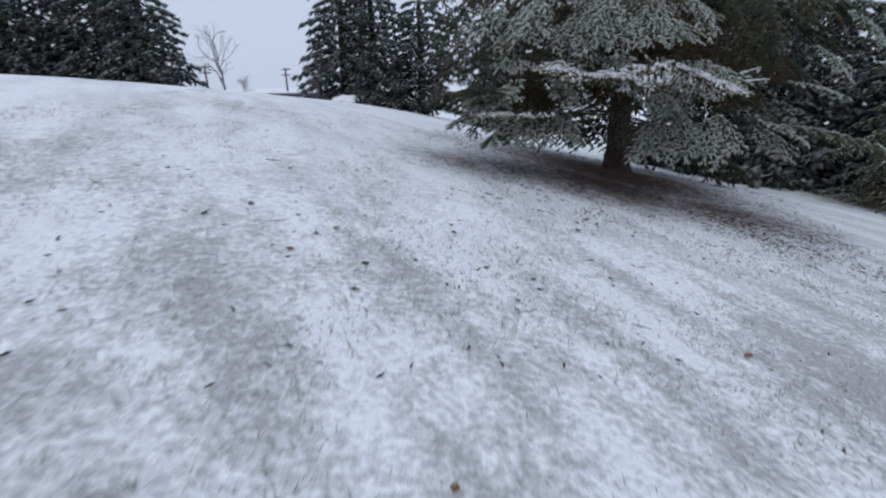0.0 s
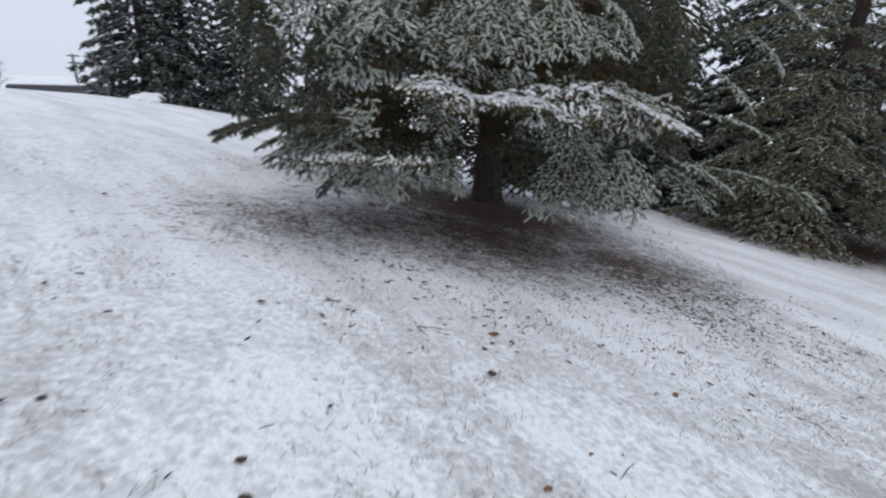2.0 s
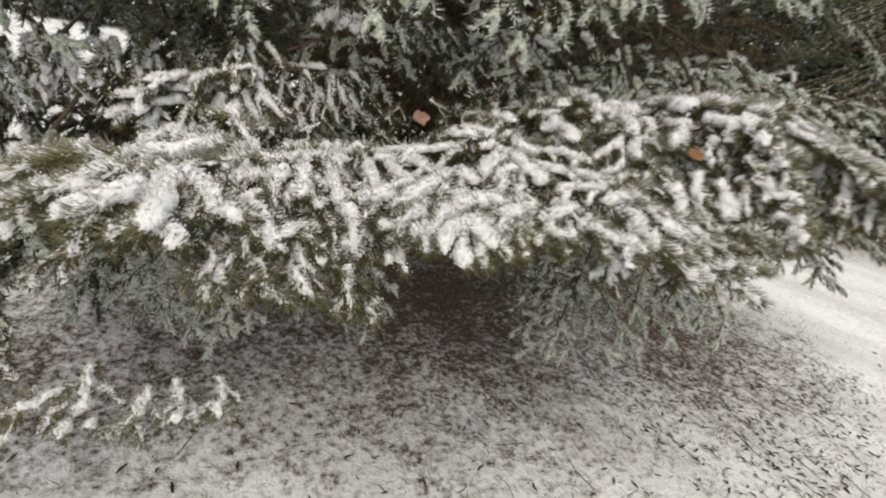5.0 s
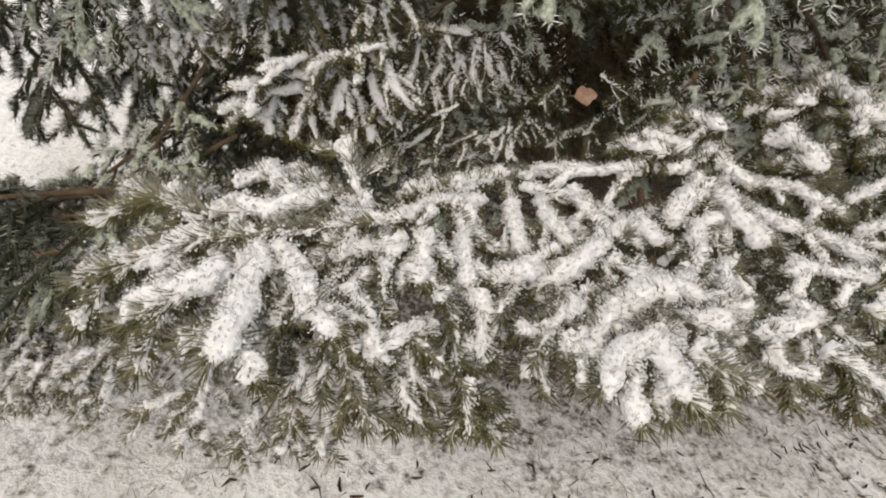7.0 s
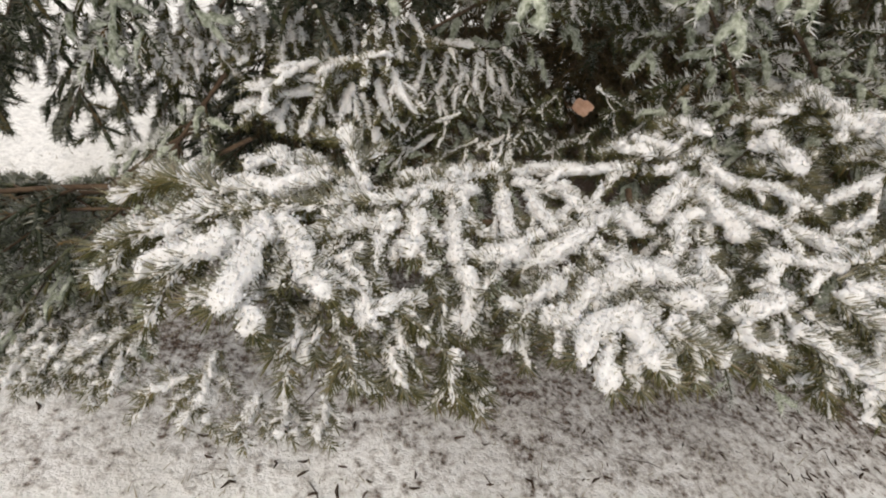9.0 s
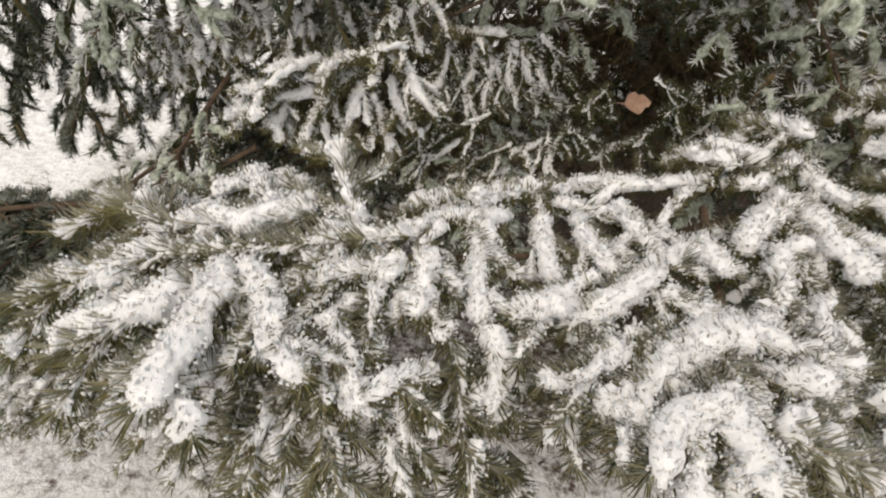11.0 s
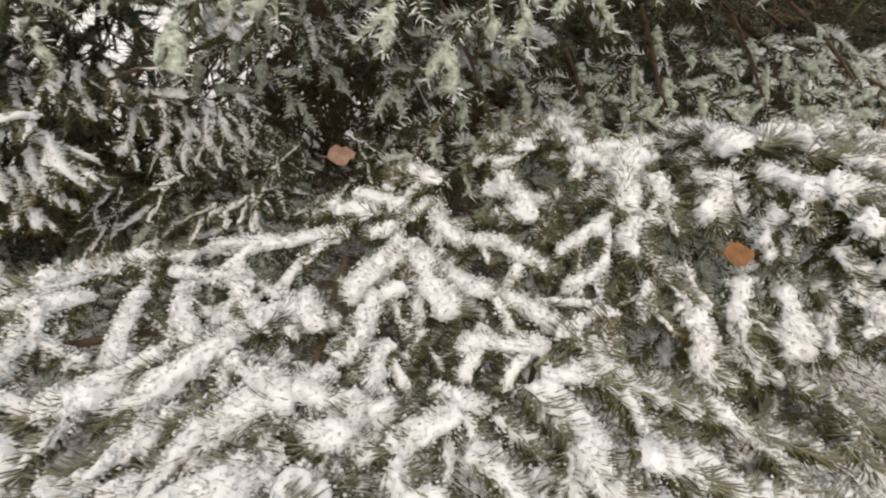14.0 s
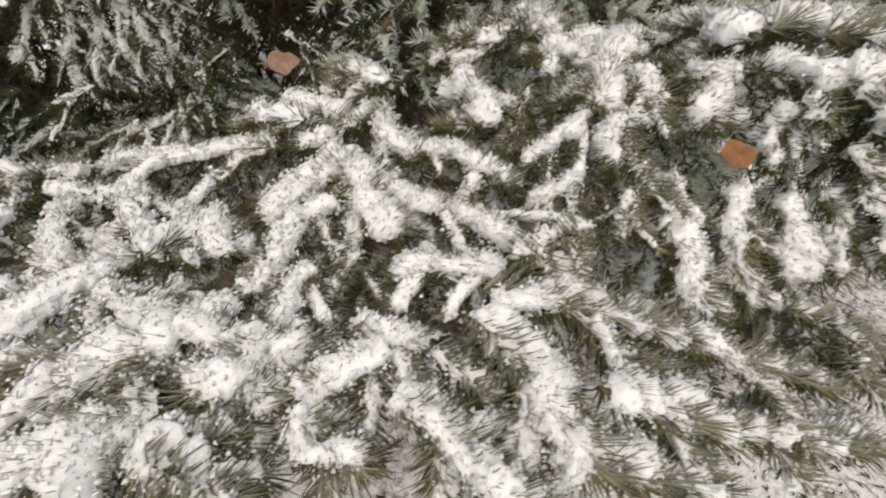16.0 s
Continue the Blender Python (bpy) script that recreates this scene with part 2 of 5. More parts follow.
def add_needles(pile, base, tip, sag, count, length, width, spread=58, slot=0, start=0.04, blade=False, top=None):
    """count tapered needles round each shoot from base to tip: three-sided, or plain blades where they are far off."""
    n = len(base)
    s = start + (1 - start) * rng.random((n, count))
    axis = tip - base
    p = base[:, None] + axis[:, None] * s[..., None]
    p[..., 2] -= sag[:, None] * s ** 2
    d = np.repeat(unit(axis)[:, None], count, 1)
    a, b = frames_of(d)
    ph = rng.random((n, count)) * 2 * np.pi
    out = np.cos(ph)[..., None] * a + np.sin(ph)[..., None] * b
    ang = radians(spread) * (0.75 + 0.5 * rng.random((n, count)))
    ang *= 1 - 0.55 * np.clip((s - 0.85) / 0.15, 0, 1)
    way = d * np.cos(ang)[..., None] + out * np.sin(ang)[..., None]
    way[..., 2] += 0.12
    way = unit(way)
    ln = length * (0.75 + 0.45 * rng.random((n, count)))
    u, w = frames_of(way)
    r = width * 0.5
    p, way, u, w, ln = p.reshape(-1, 3), way.reshape(-1, 3), u.reshape(-1, 3), w.reshape(-1, 3), ln.reshape(-1)
    if blade:
        turn = rng.uniform(-0.9, 0.9, (len(p), 1))
        u = u * np.cos(turn) + w * np.sin(turn)
        v = np.stack([p + r * u, p - r * u, p + way * ln[:, None]], 1)
        high = out.reshape(-1, 3)[:, 2] + rng.normal(0, 0.25, len(p)) > -0.05
        for pick, which in ((high, slot if top is None else top), (~high, slot)):
            if pick.any():
                pile.add(v[pick].reshape(-1, 3), np.arange(pick.sum() * 3).reshape(-1, 3), which)
        return
    v = np.stack([p + r * u, p - 0.5 * r * u + 0.87 * r * w, p - 0.5 * r * u - 0.87 * r * w, p + way * ln[:, None]], 1)
    o = np.arange(len(p))[:, None, None] * 4
    pile.add(v.reshape(-1, 3), (o + np.array([[0, 1, 3], [1, 2, 3], [2, 0, 3]])[None]).reshape(-1, 3), slot)


def add_stems(pile, base, tip, sag, radius, slot=1, rings=3):
    """Thin three-sided twigs."""
    s = np.linspace(0, 1, rings)
    p = base[:, None] + (tip - base)[:, None] * s[None, :, None]
    p[..., 2] -= sag[:, None] * s[None] ** 2
    d = unit(tip - base)
    a, b = frames_of(d)
    th = np.arange(3) * 2.0944
    rad = radius * (1 - 0.6 * s)
    v = p[:, :, None] + rad[None, :, None, None] * (np.cos(th)[None, None, :, None] * a[:, None, None] + np.sin(th)[None, None, :, None] * b[:, None, None])
    i, j = np.meshgrid(np.arange(rings - 1), np.arange(3), indexing="ij")
    q, k = i * 3 + j, i * 3 + (j + 1) % 3
    t = np.concatenate([np.stack([q, k, k + 3], -1).reshape(-1, 3), np.stack([q, k + 3, q + 3], -1).reshape(-1, 3)])
    o = np.arange(len(base))[:, None, None] * rings * 3
    pile.add(v.reshape(-1, 3), (o + t[None]).reshape(-1, 3), slot)


def add_snow(pile, base, tip, sag, radius, rings=8, sides=6, lump=0.25, lift=0.5, start=0.0, cover=1.0, flat=0.6):
    """Lumpy rolls of snow along the upper side of the shoots."""
    n = len(base)
    s = np.linspace(start, 1.02, rings)
    p = base[:, None] + (tip - base)[:, None] * s[None, :, None]
    p[..., 2] -= sag[:, None] * s[None] ** 2
    d = unit(tip - base)
    a, b = frames_of(d)
    up = unit(b + np.array([0, 0, 0.6]))
    env = np.clip(np.minimum((s - start) / 0.1 + 0.15, (1.03 - s) / 0.13), 0, 1) ** 0.5
    ph, fr = rng.random((n, 1)) * 6.28, 5 + 6 * rng.random((n, 1))
    rad = radius * env[None] * (0.86 + 0.22 * np.sin(ph + fr * s[None] * 2)) * (0.75 + 0.5 * rng.random((n, 1))) * rng.uniform(0.72, 1.22, (n, rings))
    rad *= np.clip(np.linalg.norm(tip - base, axis=1) / (5.5 * radius), 0.45 if rings > 12 else 0.85, 1.0)[:, None]
    rad = np.minimum(rad, 1.22 * radius)
    rad *= np.where(rng.random((n, rings)) < cover, 1.0, 0.3)
    p = p + up[:, None] * (lift * radius * env)[None, :, None] + rng.normal(0, 0.30 * lump * radius, (n, rings, 3))
    th = np.linspace(0, 2 * np.pi, sides, endpoint=False)
    jit = 1 + lump * (rng.random((n, rings, sides)) - 0.5) * 2
    ring = np.cos(th)[None, None, :, None] * a[:, None, None] + flat * np.sin(th)[None, None, :, None] * up[:, None, None]
    v = p[:, :, None] + (rad[..., None] * jit)[..., None] * ring
    v += d[:, None, None] * (rng.random((n, rings, sides, 1)) - 0.5) * lump * radius
    i, j = np.meshgrid(np.arange(rings - 1), np.arange(sides), indexing="ij")
    q, k = i * sides + j, i * sides + (j + 1) % sides
    t = np.concatenate([np.stack([q, k, k + sides], -1).reshape(-1, 3), np.stack([q, k + sides, q + sides], -1).reshape(-1, 3)])
    o = np.arange(n)[:, None, None] * rings * sides
    pile.add(v.reshape(-1, 3), (o + t[None]).reshape(-1, 3), 0)


OCTA = np.array([(1, 0, 0), (-1, 0, 0), (0, 1, 0), (0, -1, 0), (0, 0, 1), (0, 0, -1)], float)
OCTA_F = np.array([(0, 2, 4), (2, 1, 4), (1, 3, 4), (3, 0, 4), (2, 0, 5), (1, 2, 5), (3, 1, 5), (0, 3, 5)])


def add_clumps(pile, base, tip, sag, count, near, far, size):
    """Small clumps of snow caught between the needles, on the upper side of the shoots."""
    n = len(base)
    s = rng.random((n, count)) ** 0.9
    p = base[:, None] + (tip - base)[:, None] * s[..., None]
    p[..., 2] -= sag[:, None] * s ** 2
    a, b = frames_of(unit(tip - base))
    ph = rng.normal(np.pi / 2, 0.85, (n, count))
    out = np.cos(ph)[..., None] * a[:, None] + np.sin(ph)[..., None] * b[:, None]
    p = (p + out * rng.uniform(near, far, (n, count))[..., None]).reshape(-1, 1, 3)
    m = len(p)
    v = p + OCTA[None] * size * rng.uniform(0.5, 1.3, (m, 1, 1)) * rng.uniform(0.6, 1.4, (m, 6, 1)) * np.array([1.15, 1.15, 0.7]) + rng.normal(0, 0.18 * size, (m, 6, 3))
    pile.add(v.reshape(-1, 3), (np.arange(m)[:, None, None] * 6 + OCTA_F[None]).reshape(-1, 3), 0)


def add_body(pile, base, tip, sag, radius, sides=5, slot=0):
    """The dense inner mass of short needles along each shoot."""
    n = len(base)
    s = np.array([0.0, 0.2, 0.75, 1.04])
    rad = radius * np.array([0.35, 1.0, 0.9, 0.05])
    p = base[:, None] + (tip - base)[:, None] * s[None, :, None]
    p[..., 2] -= sag[:, None] * s[None] ** 2
    a, b = frames_of(unit(tip - base))
    th = np.linspace(0, 2 * np.pi, sides, endpoint=False)
    jit = 0.45 + 1.1 * rng.random((n, 4, sides, 1))
    ring = np.cos(th)[None, None, :, None] * a[:, None, None] + np.sin(th)[None, None, :, None] * b[:, None, None]
    v = p[:, :, None] + rad[None, :, None, None] * jit * ring
    i, j = np.meshgrid(np.arange(3), np.arange(sides), indexing="ij")
    q, k = i * sides + j, i * sides + (j + 1) % sides
    t = np.concatenate([np.stack([q, k, k + sides], -1).reshape(-1, 3), np.stack([q, k + sides, q + sides], -1).reshape(-1, 3)])
    o = np.arange(n)[:, None, None] * 4 * sides
    pile.add(v.reshape(-1, 3), (o + t[None]).reshape(-1, 3), slot)


def part(name, mesh, parent, label="", m=None):
    ob = new(name, mesh)
    ob.parent = parent
    if m is not None:
        ob.matrix_basis = m
    if label:
        ob["label"] = label
    return ob


def thing(name, label, category, group="", at=(0, 0, 0)):
    ob = new(name)
    ob.empty_display_size = 0.2
    ob.location = at
    return tagged(ob, label, category, group)


# ---------------------------------------------------------------- ground
def build_ground():
    n = 340
    u = np.linspace(-1, 1, n)
    gx = 1.6 + 2.2 * np.sinh(u * 7.2)
    gy = 4.2 + 2.2 * np.sinh(u * 7.2)
    x, y = np.meshgrid(gx, gy, indexing="ij")
    z = ground_z(x, y)
    near = np.exp(-((x - 1.6) ** 2 + (y - 4.2) ** 2) / 120)
    z += near * (0.016 * (value_noise(x * 9, y * 9, 1) - 0.5) + 0.03 * (value_noise(x * 2.2, y * 2.2, 2) - 0.5) + 0.010 * (value_noise(x * 24, y * 24, 3) - 0.5))
    v = np.stack([x, y, z], -1).reshape(-1, 3)
    i, j = np.meshgrid(np.arange(n - 1), np.arange(n - 1), indexing="ij")
    a = i * n + j
    t = np.concatenate([np.stack([a, a + n, a + n + 1], -1).reshape(-1, 3), np.stack([a, a + n + 1, a + 1], -1).reshape(-1, 3)])
    ob = new("ground", mesh_of("ground", v, t, [GROUND]))
    return tagged(ob, "sloping lawn under a thin patchy layer of snow", "ground", kind="structure")


build_ground()


# ---------------------------------------------------------------- spruce boughs
def bough_shoots(length, reach, seed, rise=0.10, droop=0.30, first=0.28, side_step=0.13, shoot_step=0.062, shoot_len=0.13, hang=0.5):
    """One bough along +x: returns the axis, the side branches as (points) and the shoots as base and tip arrays."""
    r = np.random.default_rng(seed)
    s = np.linspace(0, 1, 24)
    phase = r.random() * 6
    axis = np.stack([length * s, 0.05 * length * np.sin(3 * s + phase) * s, length * (rise * s - droop * s ** 2.2)], -1)
    sides, base, tip = [], [], []

    def on(c, q):
        i = np.clip(q * (len(c) - 1), 0, len(c) - 1.001)
        k = int(i)
        return c[k] + (c[k + 1] - c[k]) * (i - k), unit(c[k + 1] - c[k])

    q, flip = first, 1
    while q < 0.97:
        p, d = on(axis, q)
        f = (q - first) / (1 - first)
        ln = reach * (0.45 + 0.8 * f if f < 0.35 else 0.95 - 0.62 * (f - 0.35) / 0.65) * (0.75 + 0.5 * r.random())
        th = radians(48 + 14 * r.random()) * flip
        out = np.array([d[0] * np.cos(th) - d[1] * np.sin(th), d[0] * np.sin(th) + d[1] * np.cos(th), d[2] * 0.5])
        g = np.linspace(0, 1, 10)
        fall = 0.7 * hang * ln * (0.5 + 0.6 * r.random())
        c = p + out * (g * ln)[:, None] + np.array([0, 0, -1]) * (fall * g ** 1.8)[:, None] + d * (0.12 * ln * g ** 2)[:, None]
        sides.append(c)
        q += side_step / length * (0.75 + 0.5 * r.random())
        flip = -flip
    for c in [axis[8:]] + sides:
        cl = np.linalg.norm(np.diff(c, axis=0), axis=1).sum()
        w, k = (0.12 if c is not sides else 0.1), 1
        t = max(0.10, 1 - 1.1 / max(cl, 0.2))
        while t < 1:
            p, d = on(c, t)
            a, b = frames_of(d[None])
            th = radians(42 + 18 * r.random())
            out = d * np.cos(th) + k * a[0] * np.sin(th) + np.array([0, 0, -hang * (0.3 + 0.9 * r.random())]) + b[0] * 0.15
            ln = shoot_len * (0.6 + 0.7 * r.random()) * (1.0 - 0.35 * t)
            base.append(p)
            tip.append(p + unit(out) * ln)
            t += shoot_step / cl * (0.7 + 0.6 * r.random())
            k = -k
        p, d = on(c, 0.999)
        base.append(c[-2])
        tip.append(c[-1] + d * shoot_len * 0.5)
    return axis, sides, np.array(base), np.array(tip)


def bough_meshes(name, seed, length, reach, count, n_len, n_wid, body_r, snow_r, rings, sides_n, step, slen, cover=0.95, snow_share=0.8, mats=None, snow_mat=None, seg=1, body_sides=5, clumps=0, lump=0.4, flat=0.6, grain=0.0045, near=0.003, shoots_only=False, **kw):
    axis, sides, base, tip = bough_shoots(length, reach, seed, shoot_step=step, shoot_len=slen, **kw)
    runs = [c[2::seg] for c in sides] + [axis[10::seg]]
    b2, t2 = np.concatenate([c[:-1] for c in runs]), np.concatenate([c[1:] for c in runs])
    wood = Pile()
    s = np.linspace(0, 1, len(axis))
    tube(wood, axis, (0.006 * length) * (1 - 0.85 * s) + 0.002, 6, 1)
    for c in sides:
        tube(wood, c[::3], np.linspace(0.006, 0.002, len(c[::3])), 3, 1)
    own = len(base)
    base, tip = np.concatenate([base, b2]), np.concatenate([tip, t2])
    sag = 0.22 * np.linalg.norm(tip - base, axis=1)
    add_body(wood, base, tip, sag, body_r, body_sides, 0)
    add_needles(wood, base, tip, sag, count, n_len, n_wid, blade=True, top=2)
    snow = Pile()
    pick = rng.random(len(base)) < snow_share
    if shoots_only:
        pick[own:] = False
    if snow_r:
        add_snow(snow, base[pick], tip[pick], sag[pick], snow_r, rings, sides_n, lump=lump, cover=cover, flat=flat)
    if clumps:
        add_clumps(snow, base[pick], tip[pick], sag[pick], clumps, near, near + 0.36 * n_len, grain)
    return wood.mesh(name, mats or [NEEDLE, TWIG, FROSTED]), snow.mesh(name + "_snow", [snow_mat or SNOW])


def aim(root, tip, nominal, roll=0.0, chord=0.0):
    """Places a bough made along +x so that it runs from root to tip; chord: the drop of its own tip per length."""
    root, tip = Vector(root), Vector(tip)
    d = tip - root
    yaw = math.atan2(d.y, d.x)
    pitch = math.atan2(d.z, math.hypot(d.x, d.y)) + math.atan(chord)
    k = d.length / (nominal * math.hypot(1, chord))
    return Matrix.Translation(root) @ Matrix.Rotation(yaw, 4, "Z") @ Matrix.Rotation(-pitch, 4, "Y") @ Matrix.Rotation(radians(roll), 4, "X") @ Matrix.Scale(k, 4)


GZ = float(ground_z(*TRUNK))
spruce = thing("spruce_tree", "large green spruce with snow-dusted drooping boughs on a slope", "tree", at=(TRUNK[0], TRUNK[1], GZ))
TO_SPRUCE = Matrix.Translation((-TRUNK[0], -TRUNK[1], -GZ))


def trunk_mesh(name, radius, height, seed):
    r = np.random.default_rng(seed)
    pile = Pile()
    z = np.concatenate([np.linspace(-0.5, 3, 40), np.linspace(3.2, height, 30)])
    th = np.linspace(0, 2 * np.pi, 28, endpoint=False)
    rad = radius * (1 - 0.93 * np.clip(z, 0, None) / height) + 0.55 * radius * np.exp(-np.clip(z + 0.05, 0, None) / 0.22)
    ridges = 1 + 0.06 * np.sin(th * 7 + 1)[None] + 0.05 * (r.random((len(z), 28)) - 0.5) + 0.10 * np.sin(th * 4)[None] * np.exp(-np.clip(z, 0, None) / 0.3)[:, None]
    v = np.stack([rad[:, None] * ridges * np.cos(th)[None], rad[:, None] * ridges * np.sin(th)[None], np.repeat(z[:, None], 28, 1)], -1)
    i, j = np.meshgrid(np.arange(len(z) - 1), np.arange(28), indexing="ij")
    p, q = i * 28 + j, i * 28 + (j + 1) % 28
    pile.add(v.reshape(-1, 3), np.concatenate([np.stack([p, q, q + 28], -1).reshape(-1, 3), np.stack([p, q + 28, p + 28], -1).reshape(-1, 3)]))
    return pile.mesh(name, [BARK])


part("trunk", trunk_mesh("trunk", 0.22, 13.0, 3), spruce, "dark scaly bark")

CHORD = 0.20
FINE = [bough_meshes("bough", 30 + i, 3.6, 1.0, 50, 0.028, 0.0080, 0.0120, 0, 0, 0, 0.070, 0.12, side_step=0.13, hang=0.3, seg=3, body_sides=4, clumps=2, grain=0.010, near=0.012, snow_share=0.6) for i in range(3)]
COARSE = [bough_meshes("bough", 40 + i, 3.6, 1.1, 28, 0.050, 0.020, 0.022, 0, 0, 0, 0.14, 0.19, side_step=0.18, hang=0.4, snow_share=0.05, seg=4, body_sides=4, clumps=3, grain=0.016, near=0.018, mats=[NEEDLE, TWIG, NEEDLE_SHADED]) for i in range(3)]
FROSTED_COARSE = [bough_meshes("bough", 44 + i, 3.6, 1.1, 28, 0.050, 0.020, 0.022, 0, 0, 0, 0.14, 0.19, side_step=0.18, hang=0.4, snow_share=0.10, seg=4, body_sides=4, clumps=3, grain=0.016, near=0.018, mats=[NEEDLE_MIDDLE, TWIG, FROSTED]) for i in range(3)]
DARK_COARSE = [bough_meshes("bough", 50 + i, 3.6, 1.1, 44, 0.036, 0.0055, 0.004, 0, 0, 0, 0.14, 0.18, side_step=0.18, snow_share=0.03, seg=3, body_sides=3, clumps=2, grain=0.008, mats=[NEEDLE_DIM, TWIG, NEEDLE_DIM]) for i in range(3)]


def add_bough(tree, offset, kind, root, tip, roll=0.0, wide=1.0):
    wood, snow = kind
    ob = part("bough", wood, tree, "", offset @ aim(root, tip, 3.6, roll, CHORD) @ Matrix.Diagonal((1, wide, 1, 1)))
    tagged(part("snow", snow, ob, "thin snow on the needles"), kind="stuff")
    return ob


def spruce_bough(tip, root_z, i, roll=0.0, kind=None, wide=1.0):
    add_bough(spruce, TO_SPRUCE, (kind or FINE)[i % 3], (TRUNK[0], TRUNK[1], root_z), tip, roll, wide)


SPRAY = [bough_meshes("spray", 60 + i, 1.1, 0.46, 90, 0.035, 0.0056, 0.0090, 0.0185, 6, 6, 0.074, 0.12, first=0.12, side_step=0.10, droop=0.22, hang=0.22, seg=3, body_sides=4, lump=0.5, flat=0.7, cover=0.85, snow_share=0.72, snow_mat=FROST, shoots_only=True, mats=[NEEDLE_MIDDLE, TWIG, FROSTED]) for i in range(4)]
# SHADED: sprays whose needle colours carry the shade between the pale pads.
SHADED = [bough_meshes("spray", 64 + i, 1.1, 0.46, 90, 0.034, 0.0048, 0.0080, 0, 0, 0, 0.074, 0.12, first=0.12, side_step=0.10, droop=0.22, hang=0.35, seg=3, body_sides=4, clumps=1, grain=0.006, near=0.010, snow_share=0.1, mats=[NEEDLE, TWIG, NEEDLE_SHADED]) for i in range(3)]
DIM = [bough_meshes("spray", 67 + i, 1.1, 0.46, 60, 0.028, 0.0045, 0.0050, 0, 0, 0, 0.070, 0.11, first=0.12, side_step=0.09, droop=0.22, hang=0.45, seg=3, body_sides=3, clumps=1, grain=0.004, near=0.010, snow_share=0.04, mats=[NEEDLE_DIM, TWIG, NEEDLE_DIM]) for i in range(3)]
spray_count = 0


def spray(root, tip, kind=None):
    """A flat, drooping end of a bough with short blunt shoots."""
    global spray_count
    spray_count += 1
    kind = kind or SPRAY
    wood, snow = kind[spray_count % len(kind)]
    ob = part("bough", wood, spruce, "", TO_SPRUCE @ aim(root, tip, 1.1, rng.uniform(-15, 15), 0.12))
    tagged(part("snow", snow, ob, "thin snow on the needles"), kind="stuff")


# drooping sprays of the crown above the lawn
spray((0.459, 6.450, 2.119), (0.232, 6.000, 1.526), SHADED)
spray((0.675, 6.450, 2.087), (0.436, 6.000, 1.453), SHADED)
spray((0.938, 6.350, 2.098), (0.655, 5.900, 1.540), SHADED)
spray((1.024, 6.350, 2.050), (0.908, 5.900, 1.409))
spray((1.156, 6.330, 1.981), (0.767, 5.800, 1.620))
spray((1.265, 6.310, 2.170), (1.007, 5.800, 1.685))
spray((0.860, 6.313, 2.208), (0.587, 5.800, 1.734))
spray((0.352, 6.646, 2.232), (0.161, 6.100, 1.755), SHADED)
spray((0.555, 6.532, 1.766), (0.324, 6.050, 1.240), SHADED)
spray((0.865, 6.576, 1.622), (0.590, 6.050, 1.163), SHADED)
spray((1.515, 6.350, 2.099), (1.091, 5.900, 1.557), SHADED)
spray((1.655, 6.350, 2.050), (1.265, 5.900, 1.475), SHADED)
spray((1.875, 6.289, 2.024), (1.497, 5.800, 1.599))
spray((2.079, 6.440, 1.859), (1.814, 5.950, 1.356))
spray((1.630, 6.537, 1.872), (1.442, 6.000, 1.383), SHADED)
spray((1.832, 6.450, 1.807), (1.276, 6.000, 1.350), SHADED)
spray((1.394, 6.340, 2.207), (1.203, 5.800, 1.723))
# snowy sprays beside them
spray((2.102, 6.066, 2.135), (2.068, 5.500, 1.644))
spray((2.345, 6.048, 2.053), (2.252, 5.500, 1.550))
spray((2.659, 6.082, 2.052), (2.471, 5.500, 1.617))
spray((2.784, 6.152, 1.966), (2.983, 5.500, 1.654))
spray((4.056, 7.714, 2.252), (4.003, 7.000, 2.028))
spray((1.993, 6.156, 1.949), (1.870, 5.500, 1.607))
spray((2.754, 7.494, 2.619), (2.948, 7.000, 2.089))
spray((3.338, 7.469, 2.661), (3.403, 7.000, 2.079))
spray((4.095, 7.494, 2.675), (4.287, 7.000, 2.144), SHADED)
spray((2.257, 7.489, 2.515), (2.192, 7.000, 1.950))
# low sprays that reach out over the lawn
spray((0.899, 5.720, 1.137), (-0.047, 5.620, 1.045), SHADED)
spray((1.069, 5.747, 1.026), (0.340, 5.600, 1.118), SHADED)
spray((1.059, 5.773, 1.071), (0.366, 5.660, 0.808))
spray((1.163, 5.812, 1.209), (0.548, 5.660, 0.807))
spray((1.001, 5.756, 1.047), (0.269, 5.620, 0.963))
spray((1.099, 5.940, 1.331), (0.723, 5.660, 0.746))
spray((0.868, 5.761, 1.104), (0.134, 5.620, 1.048), SHADED)
spray((1.038, 5.915, 1.221), (0.473, 5.660, 0.799))
# low sprays on both sides of the trunk
spray((1.214, 6.620, 1.049), (1.369, 6.170, 0.399))
spray((1.050, 6.698, 1.024), (1.154, 6.200, 0.473))
spray((1.299, 6.934, 1.106), (1.333, 6.300, 0.706), SHADED)
spray((0.909, 6.900, 1.034), (0.924, 6.300, 0.584))
spray((1.616, 6.510, 0.913), (1.920, 6.000, 0.454))
spray((1.624, 6.631, 0.931), (1.716, 6.000, 0.535))
spray((1.537, 6.742, 1.002), (1.591, 6.100, 0.618), SHADED)
spray((2.866, 6.592, 0.746), (2.550, 6.000, 0.410), SHADED)
spray((3.132, 6.150, 0.707), (2.617, 5.700, 0.263))
spray((3.354, 6.154, 0.745), (3.011, 5.700, 0.256))
spray((3.538, 6.131, 0.776), (3.575, 5.650, 0.202))
spray((3.190, 6.232, 0.772), (3.277, 5.650, 0.308))
spray((3.058, 6.412, 0.698), (2.823, 5.800, 0.333))
